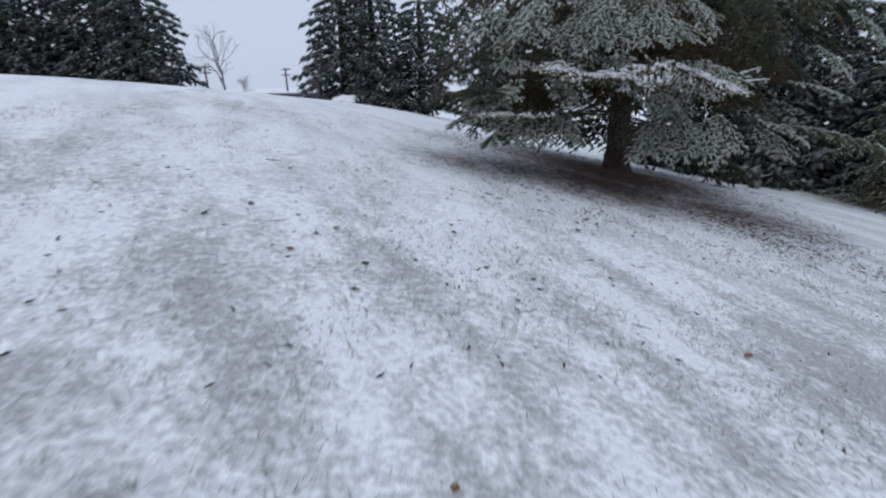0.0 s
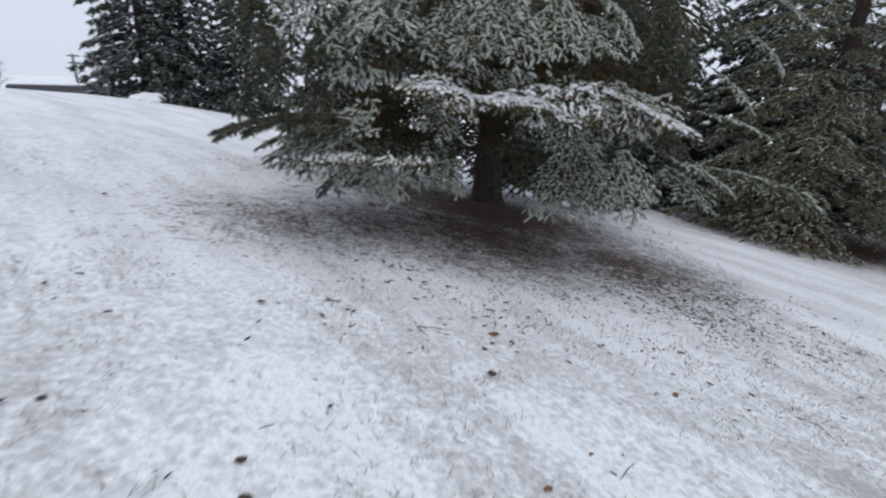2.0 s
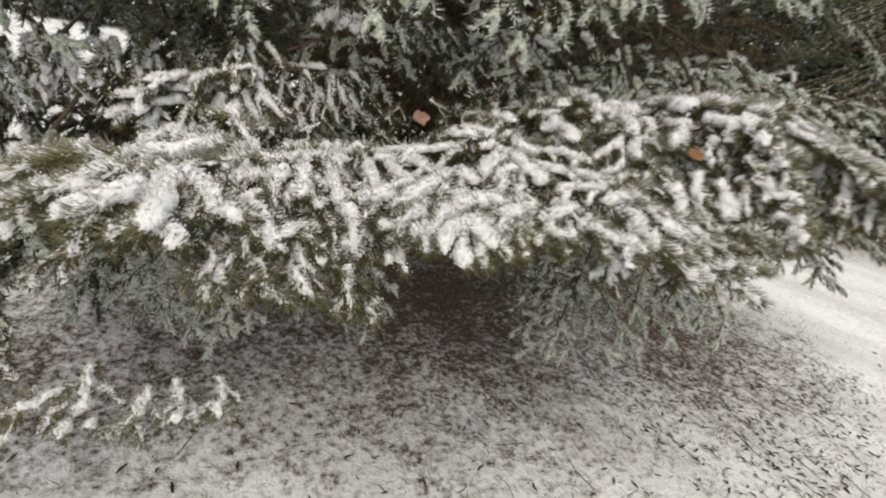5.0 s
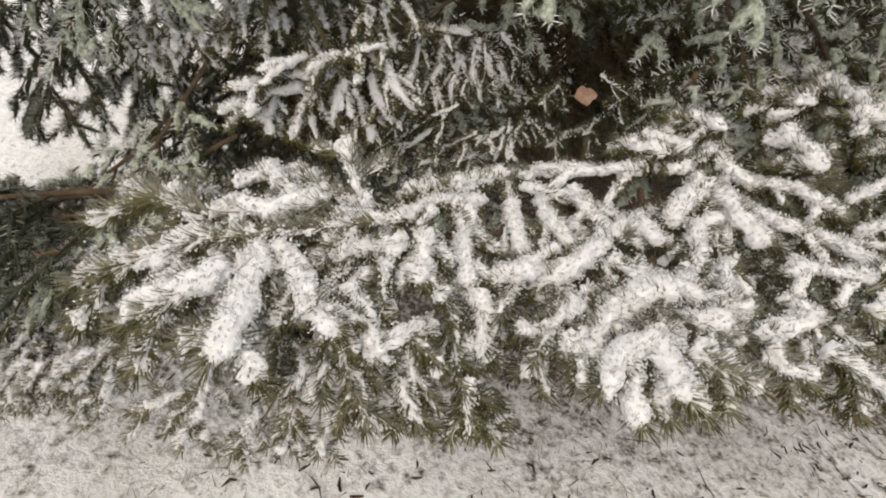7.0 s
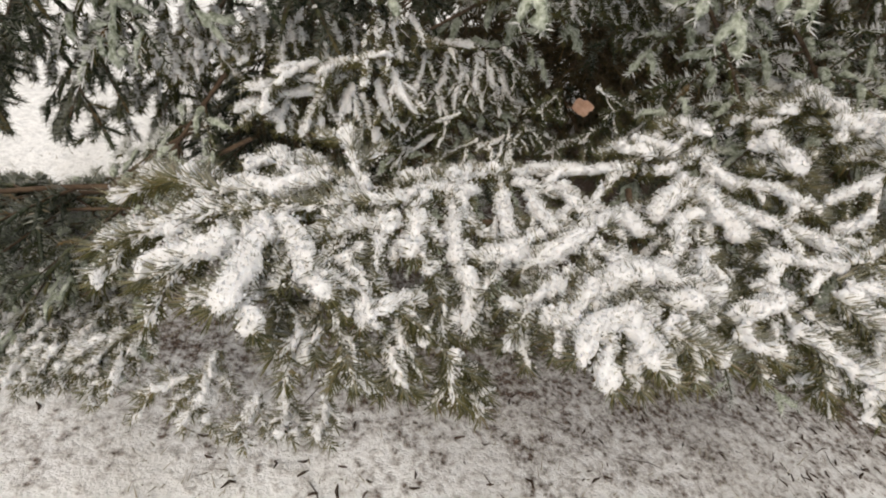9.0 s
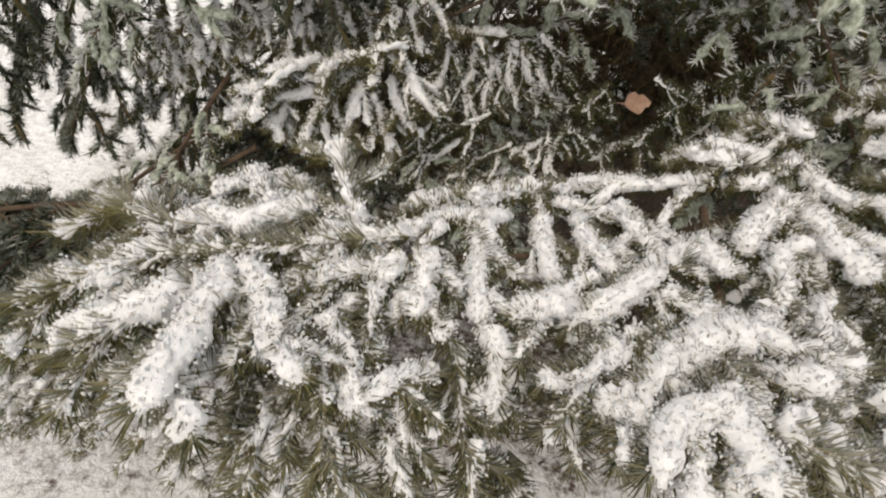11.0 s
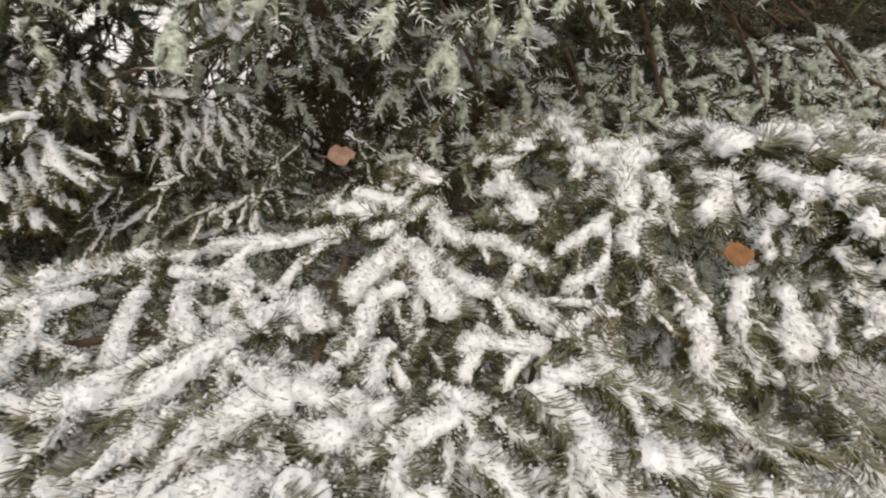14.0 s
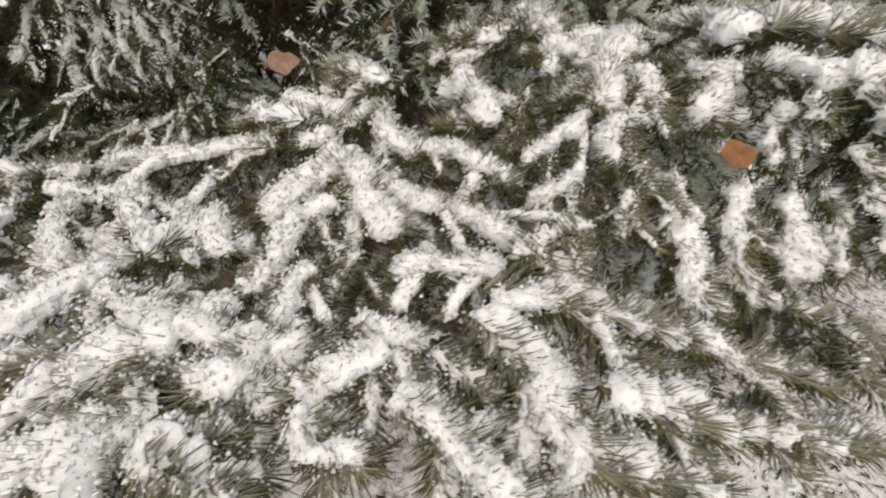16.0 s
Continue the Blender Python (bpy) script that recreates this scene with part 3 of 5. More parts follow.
spray((3.020, 6.555, 1.093), (3.200, 5.900, 0.776))
spray((3.071, 6.586, 1.045), (2.943, 5.900, 0.769))
spray((1.687, 6.583, 1.250), (1.761, 5.900, 0.949))
spray((3.864, 6.451, 0.813), (3.983, 5.900, 0.318))
# sprays under the outer half of the snowy branch
spray((2.233, 5.939, 1.564), (2.272, 5.350, 1.101))
spray((2.753, 5.898, 1.526), (2.591, 5.350, 1.040))
spray((3.103, 5.953, 1.485), (2.963, 5.400, 0.998))
spray((3.321, 5.970, 1.507), (3.317, 5.400, 1.020))
spray((3.286, 5.942, 1.413), (3.516, 5.300, 1.102))
spray((2.600, 5.967, 1.417), (2.384, 5.300, 1.151))
# sprays on the side away from the rise
spray((4.358, 6.017, 0.633), (5.597, 5.600, 0.299))
spray((4.158, 6.072, 0.727), (4.664, 5.600, 0.438))
spray((4.476, 6.375, 0.575), (4.505, 5.700, 0.248))
spray((4.612, 6.271, 1.175), (5.164, 5.800, 0.984))
spray((3.978, 6.615, 1.191), (4.342, 6.000, 1.418), SHADED)
spray((4.593, 6.750, 2.468), (3.975, 6.300, 1.671), SHADED)
spray((5.131, 6.788, 2.465), (4.910, 6.300, 1.940), SHADED)
spray((4.885, 6.750, 1.865), (4.020, 6.300, 1.448), SHADED)
spray((5.435, 6.533, 2.479), (5.791, 6.000, 2.089))
spray((5.730, 6.862, 2.142), (6.044, 6.400, 1.642))
spray((5.357, 6.864, 1.691), (5.681, 6.400, 1.199))
spray((4.072, 6.710, 2.549), (4.225, 6.200, 2.021), SHADED)
spray((4.622, 6.786, 1.075), (4.578, 6.200, 0.609), SHADED)
# the bough that leans down to the rise, dark through its shade-coloured needles
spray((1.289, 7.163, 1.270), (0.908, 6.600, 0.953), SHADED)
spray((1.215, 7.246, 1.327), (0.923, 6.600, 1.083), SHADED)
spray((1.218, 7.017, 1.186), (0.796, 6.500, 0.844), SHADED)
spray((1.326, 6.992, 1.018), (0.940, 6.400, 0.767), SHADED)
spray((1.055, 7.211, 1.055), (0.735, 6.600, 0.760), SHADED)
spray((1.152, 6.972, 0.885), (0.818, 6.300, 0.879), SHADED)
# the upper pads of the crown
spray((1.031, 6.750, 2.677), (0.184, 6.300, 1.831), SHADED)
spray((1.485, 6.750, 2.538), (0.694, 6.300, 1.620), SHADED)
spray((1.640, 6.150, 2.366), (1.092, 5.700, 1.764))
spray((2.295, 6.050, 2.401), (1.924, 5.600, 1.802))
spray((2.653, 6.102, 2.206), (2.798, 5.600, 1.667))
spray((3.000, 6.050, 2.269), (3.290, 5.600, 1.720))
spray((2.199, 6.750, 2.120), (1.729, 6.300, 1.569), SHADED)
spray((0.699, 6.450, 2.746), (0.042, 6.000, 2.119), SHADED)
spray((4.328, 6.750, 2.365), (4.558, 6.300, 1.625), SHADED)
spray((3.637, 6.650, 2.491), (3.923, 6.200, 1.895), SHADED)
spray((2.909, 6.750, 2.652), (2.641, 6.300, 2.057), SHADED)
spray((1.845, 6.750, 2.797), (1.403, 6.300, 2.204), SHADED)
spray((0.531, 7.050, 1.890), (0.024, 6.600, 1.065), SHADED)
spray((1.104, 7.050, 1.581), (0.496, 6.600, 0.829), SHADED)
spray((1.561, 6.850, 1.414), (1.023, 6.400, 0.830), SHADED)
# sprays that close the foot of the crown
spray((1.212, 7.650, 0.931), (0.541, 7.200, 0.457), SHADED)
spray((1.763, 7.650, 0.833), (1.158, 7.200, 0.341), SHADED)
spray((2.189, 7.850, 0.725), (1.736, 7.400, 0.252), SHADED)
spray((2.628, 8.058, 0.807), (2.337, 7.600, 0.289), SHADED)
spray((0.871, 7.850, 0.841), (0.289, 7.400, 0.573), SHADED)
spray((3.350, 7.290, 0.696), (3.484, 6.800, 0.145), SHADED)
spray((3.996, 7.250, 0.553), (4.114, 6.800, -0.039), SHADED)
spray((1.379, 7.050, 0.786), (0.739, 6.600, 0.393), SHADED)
# sprays round the trunk, in the needles coloured for shade
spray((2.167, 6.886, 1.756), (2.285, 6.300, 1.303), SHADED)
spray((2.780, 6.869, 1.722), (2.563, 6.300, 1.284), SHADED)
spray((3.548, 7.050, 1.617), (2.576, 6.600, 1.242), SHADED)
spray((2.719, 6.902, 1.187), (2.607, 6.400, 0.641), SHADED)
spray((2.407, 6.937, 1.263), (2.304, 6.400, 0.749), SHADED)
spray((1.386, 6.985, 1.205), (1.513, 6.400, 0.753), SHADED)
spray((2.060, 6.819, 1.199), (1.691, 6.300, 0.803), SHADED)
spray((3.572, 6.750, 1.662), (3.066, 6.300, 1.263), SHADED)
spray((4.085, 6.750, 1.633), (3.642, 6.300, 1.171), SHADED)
# sprays inside the crown, in the dimmed brown needles
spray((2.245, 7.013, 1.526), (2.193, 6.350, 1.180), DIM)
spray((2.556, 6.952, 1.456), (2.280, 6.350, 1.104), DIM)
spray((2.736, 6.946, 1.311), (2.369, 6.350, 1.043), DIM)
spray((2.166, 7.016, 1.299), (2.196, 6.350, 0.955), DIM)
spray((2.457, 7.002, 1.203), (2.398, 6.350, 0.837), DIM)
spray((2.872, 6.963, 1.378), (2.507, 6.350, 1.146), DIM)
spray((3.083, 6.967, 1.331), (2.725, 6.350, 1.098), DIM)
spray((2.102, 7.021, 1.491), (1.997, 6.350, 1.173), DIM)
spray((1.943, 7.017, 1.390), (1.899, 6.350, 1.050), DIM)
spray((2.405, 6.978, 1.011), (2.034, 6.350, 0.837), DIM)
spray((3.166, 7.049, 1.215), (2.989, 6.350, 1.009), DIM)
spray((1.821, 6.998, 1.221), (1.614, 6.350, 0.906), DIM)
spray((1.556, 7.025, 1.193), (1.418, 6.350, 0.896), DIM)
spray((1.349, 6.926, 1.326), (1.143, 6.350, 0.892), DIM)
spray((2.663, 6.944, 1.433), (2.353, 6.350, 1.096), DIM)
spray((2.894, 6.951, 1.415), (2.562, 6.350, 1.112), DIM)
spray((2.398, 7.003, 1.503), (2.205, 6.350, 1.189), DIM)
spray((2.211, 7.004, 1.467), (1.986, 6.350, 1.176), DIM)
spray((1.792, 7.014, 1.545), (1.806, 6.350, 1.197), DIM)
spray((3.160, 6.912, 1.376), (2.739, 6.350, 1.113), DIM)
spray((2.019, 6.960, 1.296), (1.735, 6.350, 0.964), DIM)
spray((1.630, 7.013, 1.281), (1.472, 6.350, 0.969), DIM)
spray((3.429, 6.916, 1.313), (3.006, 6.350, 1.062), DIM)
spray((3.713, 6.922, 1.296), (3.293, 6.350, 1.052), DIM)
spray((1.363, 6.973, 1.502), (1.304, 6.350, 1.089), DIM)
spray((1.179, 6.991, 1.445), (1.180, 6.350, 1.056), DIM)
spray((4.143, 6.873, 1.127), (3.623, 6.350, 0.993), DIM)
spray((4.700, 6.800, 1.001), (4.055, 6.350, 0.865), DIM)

# low boughs on the far side, down to the ground
for i in range(12):
    a = radians(5 + 13 * i)
    r1 = rng.uniform(2.4, 3.2)
    gz = float(ground_z(TRUNK[0] + r1 * math.cos(a), TRUNK[1] + r1 * math.sin(a)))
    spruce_bough((TRUNK[0] + r1 * math.cos(a), TRUNK[1] + r1 * math.sin(a), gz + rng.uniform(0.1, 0.35)), GZ + rng.uniform(0.75, 1.2), i, 0, COARSE)
# the inside of the crown, in the dimmed brown needles
for i in range(10):
    a = radians(238 + 1.6 * i + rng.uniform(-3, 3))
    r1 = rng.uniform(2.5, 3.4)
    spruce_bough((TRUNK[0] + r1 * math.cos(a), TRUNK[1] + r1 * math.sin(a), 1.15 + 0.09 * i), 1.4 + 0.1 * i, i, rng.uniform(-40, 40), DARK_COARSE)
for i in range(30):
    a = radians(rng.uniform(170, 385))
    z0 = rng.uniform(1.6, 3.6)
    ln2 = rng.uniform(1.8, 3.3)
    spruce_bough((TRUNK[0] + ln2 * math.cos(a), TRUNK[1] + ln2 * math.sin(a), GZ + z0 - 0.35), GZ + z0 + 0.25, i, 0, DARK_COARSE)
for i in range(12):
    a = radians(212 + 8 * i)
    ln2 = rng.uniform(2.4, 3.1)
    spruce_bough((TRUNK[0] + ln2 * math.cos(a), TRUNK[1] + ln2 * math.sin(a), rng.uniform(1.05, 1.3)), 1.6, i, 0, DARK_COARSE)
for level, (z0, drop, ln) in enumerate(((1.5, 0.55, 3.5), (2.4, 0.6, 3.7), (2.9, 0.6, 3.8), (3.4, 0.7, 3.6), (4.0, 0.7, 3.5), (4.8, 0.8, 3.1), (6.0, 0.8, 2.7), (7.6, 0.7, 2.2), (9.4, 0.5, 1.6), (11.0, 0.3, 1.0))):
    for turn in range(0, 360, 28 if level < 5 else 40):
        a = radians(turn + level * 13 + rng.uniform(-6, 6))
        front = math.sin(a) < -0.35
        if level == 0 and math.sin(a) < 0.35 or level < 4 and front:
            continue
        ln2 = ln * rng.uniform(0.85, 1.08) * (0.72 if level < 4 and math.cos(a) < -0.45 else 1.0)
        tip = (TRUNK[0] + ln2 * math.cos(a), TRUNK[1] + ln2 * math.sin(a), GZ + z0 - drop)
        spruce_bough(tip, GZ + z0 + 0.35, int(rng.integers(3)), kind=FINE if level == 4 and front else COARSE)


# ---------------------------------------------------------------- the snowy branch close to the path
rng = np.random.default_rng(23)


def add_load(pile, base, tip, sag, r, load):
    """Fluffy snow heaped on the upper side of one shoot, thin or broken where the load is small."""
    ln = float(np.linalg.norm(tip - base))
    rings, sides = max(8, int(ln / (0.0035 if r > 0.017 else 0.006))), 18 if r > 0.017 else 12
    s = np.linspace(0, 1.03, rings)
    p = base + (tip - base) * s[:, None]
    p[:, 2] -= sag * s ** 2
    a, b = frames_of(unit(tip - base)[None])
    p += a * (0.28 * r * np.sin(rng.uniform(0, 6) + s * ln * rng.uniform(25, 60)))[:, None]
    up = unit(b[0] + np.array([0, 0, 0.4]))
    ph = np.linspace(-np.pi / 2, 1.5 * np.pi, sides, endpoint=False)
    o = rng.uniform(0, 90, 4)
    along = (s * ln)[:, None]
    big = value_noise(along / 0.020 + o[0], 0.9 * ph[None] + o[1], 4)
    mid = value_noise(along / 0.008 + o[2], 2.4 * ph[None] + o[3], 5)
    top = 0.5 + 0.5 * np.sin(ph)[None]
    heap = np.clip(0.98 * load * top ** 0.8 + 1.25 * (big - 0.5) + 0.75 * (mid - 0.5) + 0.25 * (rng.random(mid.shape) - 0.5) - 0.10 * (1 - load), 0, 1)
    heap *= np.clip((top - 0.10) / 0.2, 0, 1)
    env = np.clip(np.minimum(s / 0.06 + 0.1, (1.035 - s) / 0.09), 0.02, 1) ** 0.5
    rad = r * env[:, None] * (0.07 + 0.70 * heap * (1 + 0.10 * (rng.random(heap.shape) - 0.5)))
    v = p[:, None] + rad[..., None] * (np.cos(ph)[None, :, None] * a[0] + np.sin(ph)[None, :, None] * up)
    i, j = np.meshgrid(np.arange(rings - 1), np.arange(sides), indexing="ij")
    q, k = i * sides + j, i * sides + (j + 1) % sides
    pile.add(v.reshape(-1, 3), np.concatenate([np.stack([q, k, k + sides], -1).reshape(-1, 3), np.stack([q, k + sides, q + sides], -1).reshape(-1, 3)]))
    # loose flakes on the heap and among the needles
    n = int(3000 * ln * (0.2 + load)) if r > 0.017 else int(500 * ln * (0.2 + load))
    w = (0.12 + heap).ravel() * (top > 0.35).repeat(rings, 0).ravel()
    pick = rng.choice(w.size, n, p=w / w.sum())
    out = unit(v - p[:, None]).reshape(-1, 3)[pick]
    c = v.reshape(-1, 3)[pick] + out * (r * rng.uniform(-0.02, 0.16, n) + r * 0.45 * rng.random(n) * (heap.ravel()[pick] < 0.2))[:, None] + rng.normal(0, 0.0012, (n, 3))
    t = c[:, None] + TETRA[None] * (rng.uniform(0.0006, 0.0016, (n, 1, 1)) * (1 if r > 0.017 else 1.3)) + rng.normal(0, 0.0006, (n, 4, 3))
    pile.add(t.reshape(-1, 3), (np.arange(n)[:, None, None] * 4 + TETRA_F[None]).reshape(-1, 3))


TETRA = np.array([(1, 1, 1), (1, -1, -1), (-1, 1, -1), (-1, -1, 1)], float)
TETRA_F = np.array([(0, 1, 2), (0, 3, 1), (0, 2, 3), (1, 3, 2)])


def one_shoot(wood, snow, base, tip, r, load, per_cm, width):
    ln = float(np.linalg.norm(tip - base))
    sag = np.array([0.07 * ln])
    add_stems(wood, base[None], tip[None], sag, 0.0026, 1, 5)
    add_needles(wood, base[None], tip[None], sag, max(30, int(per_cm * 100 * ln)), 1.18 * r, width, 55, 0, -0.03)
    add_load(snow, base, tip, float(sag[0]), r, load)


def twig(root, tip, r, load, per_cm, width, sides, mat, label):
    root, tip = np.array(root, float), np.array(tip, float)
    ln = float(np.linalg.norm(tip - root))
    d = unit(tip - root)
    a, b = frames_of(d[None])
    wood, snow = Pile(), Pile()
    one_shoot(wood, snow, root, tip, r, load, per_cm, width)
    for i in range(sides):
        k = 1 if i % 2 else -1
        q = (i + rng.uniform(0.3, 0.7)) / (sides + 0.6)
        th = radians(rng.uniform(38, 58))
        out = unit(d * np.cos(th) + k * a[0] * np.sin(th) + np.array([0, 0, -rng.uniform(0.1, 0.45)]))
        p = root + (tip - root) * q - np.array([0, 0, 0.25 * r])
        own = min(0.10, 0.5 * ln + 0.015) * rng.uniform(0.7, 1.1) * (1.1 - 0.4 * q)
        one_shoot(wood, snow, p, p + out * own, 0.85 * r, load * rng.uniform(0.45, 0.95), per_cm, width)
    ob = part("branchlet", wood.mesh("branchlet", [mat, TWIG]), spruce, "", TO_SPRUCE.copy())
    tagged(part("snow", snow.mesh("branchlet_snow", [SNOW]), ob, label), kind="stuff")


def snowy_twig(root, tip, r, load):
    """A twig of the near branch under a fluffy load of snow."""
    twig(root, tip, max(r, 0.018), load, 28, 0.0029, 3, NEEDLE_NEAR, "fluffy snow lying on the twig")


def dusted_twig(root, tip, r, load):
    """A twig further in, with short needles and a dusting of snow."""
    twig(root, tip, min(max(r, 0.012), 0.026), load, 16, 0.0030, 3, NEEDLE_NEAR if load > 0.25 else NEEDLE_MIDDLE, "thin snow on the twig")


def limb(points, r0, r1):
    pile = Pile()
    pts = np.array(points, float)
    q = np.linspace(0, len(pts) - 1, 30)
    fine = np.stack([np.interp(q, np.arange(len(pts)), pts[:, i]) for i in range(3)], -1)
    tube(pile, fine, np.linspace(r0, r1, 30), 8)
    part("limb", pile.mesh("limb", [TWIG]), spruce, "brown limb", TO_SPRUCE.copy())


limb([(TRUNK[0], TRUNK[1], 1.0), (2.9, 7.2, 0.88), (2.4, 6.0, 0.98), (2.10, 5.46, 1.20), (1.75, 5.27, 1.27), (1.30, 5.18, 1.35)], 0.013, 0.003)
limb([(2.35, 5.9, 1.00), (2.35, 5.5, 1.18), (2.2, 5.25, 1.24), (2.05, 5.05, 1.22)], 0.006, 0.003)
limb([(2.35, 5.9, 1.00), (2.5, 5.5, 1.20), (2.65, 5.3, 1.34)], 0.006, 0.003)
limb([(1.92, 5.36, 1.27), (1.85, 5.15, 1.25), (1.80, 5.0, 1.24)], 0.006, 0.003)
limb([(TRUNK[0], TRUNK[1], 1.9), (2.5, 7.2, 1.62), (1.9, 6.2, 1.50), (1.60, 5.72, 1.47)], 0.012, 0.003)
limb([(TRUNK[0], TRUNK[1], 2.2), (2.8, 7.2, 1.95), (2.45, 6.3, 1.75), (2.28, 5.85, 1.62)], 0.012, 0.003)
limb([(2.5, 7.2, 1.62), (2.0, 6.7, 1.60), (1.62, 6.30, 1.58)], 0.008, 0.003)

# the outer left spread of the branch
snowy_twig((1.307, 5.183, 1.371), (1.145, 5.156, 1.349), 0.028, 0.80)
snowy_twig((1.361, 5.158, 1.362), (1.225, 5.085, 1.348), 0.028, 1.00)
snowy_twig((1.374, 5.142, 1.354), (1.321, 5.021, 1.350), 0.029, 1.00)
snowy_twig((1.366, 5.161, 1.363), (1.434, 5.052, 1.334), 0.022, 1.00)
snowy_twig((1.476, 5.183, 1.370), (1.301, 5.178, 1.378), 0.022, 0.35)
snowy_twig((1.289, 5.208, 1.379), (1.150, 5.334, 1.364), 0.033, 0.45)
snowy_twig((1.428, 5.215, 1.378), (1.285, 5.217, 1.380), 0.028, 0.85)
snowy_twig((1.394, 5.223, 1.386), (1.334, 5.299, 1.393), 0.021, 1.00)
snowy_twig((1.419, 5.225, 1.383), (1.385, 5.298, 1.390), 0.020, 1.00)
snowy_twig((1.466, 5.206, 1.372), (1.456, 5.279, 1.438), 0.021, 0.60)
snowy_twig((1.519, 5.200, 1.358), (1.430, 5.199, 1.375), 0.021, 0.60)
snowy_twig((1.518, 5.177, 1.347), (1.405, 5.137, 1.349), 0.023, 0.75)
snowy_twig((1.500, 5.166, 1.328), (1.415, 5.110, 1.321), 0.018, 0.60)
snowy_twig((1.474, 5.141, 1.323), (1.426, 5.074, 1.316), 0.017, 0.60)
snowy_twig((1.457, 5.118, 1.338), (1.464, 5.053, 1.282), 0.022, 0.90)
snowy_twig((1.543, 5.187, 1.345), (1.531, 5.117, 1.330), 0.022, 1.00)
snowy_twig((1.468, 5.056, 1.294), (1.543, 5.089, 1.285), 0.019, 1.00)
snowy_twig((1.528, 5.084, 1.287), (1.508, 5.044, 1.229), 0.020, 0.80)
snowy_twig((1.420, 5.088, 1.277), (1.362, 5.040, 1.260), 0.027, 0.50)
snowy_twig((1.433, 5.071, 1.274), (1.454, 5.009, 1.232), 0.024, 0.15)
snowy_twig((1.496, 5.054, 1.242), (1.510, 5.012, 1.211), 0.023, 0.30)
snowy_twig((1.563, 5.050, 1.231), (1.574, 5.013, 1.183), 0.024, 0.25)
snowy_twig((1.607, 5.062, 1.190), (1.592, 5.026, 1.155), 0.026, 0.50)
snowy_twig((1.269, 5.202, 1.331), (1.212, 5.159, 1.312), 0.022, 0.20)
snowy_twig((1.310, 5.136, 1.296), (1.268, 5.116, 1.290), 0.020, 0.15)
snowy_twig((1.341, 5.121, 1.293), (1.391, 5.064, 1.279), 0.018, 0.15)
snowy_twig((1.558, 5.120, 1.292), (1.563, 5.061, 1.234), 0.026, 0.15)
# its middle
snowy_twig((1.928, 5.369, 1.302), (1.734, 5.401, 1.303), 0.020, 1.00)
snowy_twig((1.730, 5.384, 1.303), (1.519, 5.252, 1.375), 0.023, 0.65)
snowy_twig((1.636, 5.288, 1.320), (1.502, 5.214, 1.368), 0.015, 1.00)
snowy_twig((1.705, 5.343, 1.303), (1.800, 5.293, 1.297), 0.020, 0.80)
snowy_twig((1.793, 5.333, 1.299), (1.792, 5.210, 1.295), 0.021, 1.00)
snowy_twig((1.595, 5.252, 1.337), (1.591, 5.129, 1.310), 0.020, 1.00)
snowy_twig((1.597, 5.129, 1.299), (1.597, 5.068, 1.237), 0.021, 0.90)
snowy_twig((1.674, 5.300, 1.306), (1.675, 5.182, 1.298), 0.018, 1.00)
snowy_twig((1.727, 5.310, 1.300), (1.738, 5.199, 1.296), 0.019, 1.00)
snowy_twig((1.719, 5.184, 1.294), (1.614, 5.137, 1.304), 0.025, 0.75)
snowy_twig((1.800, 5.205, 1.294), (1.671, 5.136, 1.289), 0.027, 1.00)
snowy_twig((1.807, 5.205, 1.293), (1.869, 5.269, 1.288), 0.021, 1.00)
snowy_twig((1.860, 5.263, 1.288), (1.874, 5.199, 1.286), 0.022, 1.00)
snowy_twig((1.779, 5.168, 1.291), (1.840, 5.120, 1.280), 0.022, 1.00)
snowy_twig((2.007, 5.316, 1.295), (1.908, 5.250, 1.285), 0.027, 1.00)
snowy_twig((1.995, 5.322, 1.296), (2.033, 5.190, 1.281), 0.028, 1.00)
snowy_twig((1.970, 5.247, 1.287), (1.882, 5.146, 1.283), 0.024, 0.90)
snowy_twig((1.775, 5.124, 1.281), (1.636, 5.075, 1.285), 0.024, 0.70)
snowy_twig((1.803, 5.099, 1.277), (1.680, 5.048, 1.277), 0.026, 0.90)
snowy_twig((1.731, 5.106, 1.269), (1.637, 5.057, 1.231), 0.025, 0.65)
snowy_twig((1.802, 5.055, 1.276), (1.701, 4.988, 1.276), 0.028, 1.00)
snowy_twig((1.789, 5.040, 1.273), (1.788, 4.962, 1.274), 0.028, 1.00)
snowy_twig((1.810, 5.092, 1.277), (1.807, 5.032, 1.274), 0.022, 0.25)
snowy_twig((1.814, 5.016, 1.274), (1.873, 4.972, 1.269), 0.028, 0.60)
snowy_twig((1.837, 5.115, 1.281), (1.925, 5.065, 1.274), 0.028, 0.65)
snowy_twig((1.834, 5.082, 1.267), (1.926, 5.032, 1.258), 0.028, 0.55)
snowy_twig((1.964, 5.466, 1.314), (2.011, 5.397, 1.311), 0.031, 0.90)
snowy_twig((1.553, 5.223, 1.333), (1.534, 5.183, 1.327), 0.019, 0.20)
snowy_twig((1.718, 5.314, 1.250), (1.732, 5.255, 1.248), 0.024, 0.05)
snowy_twig((1.832, 5.356, 1.251), (1.770, 5.284, 1.249), 0.026, 0.05)
snowy_twig((1.894, 5.255, 1.226), (1.850, 5.206, 1.226), 0.025, 0.05)
snowy_twig((2.032, 5.224, 1.223), (1.963, 5.158, 1.219), 0.027, 0.05)
snowy_twig((2.045, 5.199, 1.244), (2.009, 5.126, 1.240), 0.027, 0.20)
snowy_twig((1.743, 5.195, 1.236), (1.718, 5.151, 1.229), 0.021, 0.05)
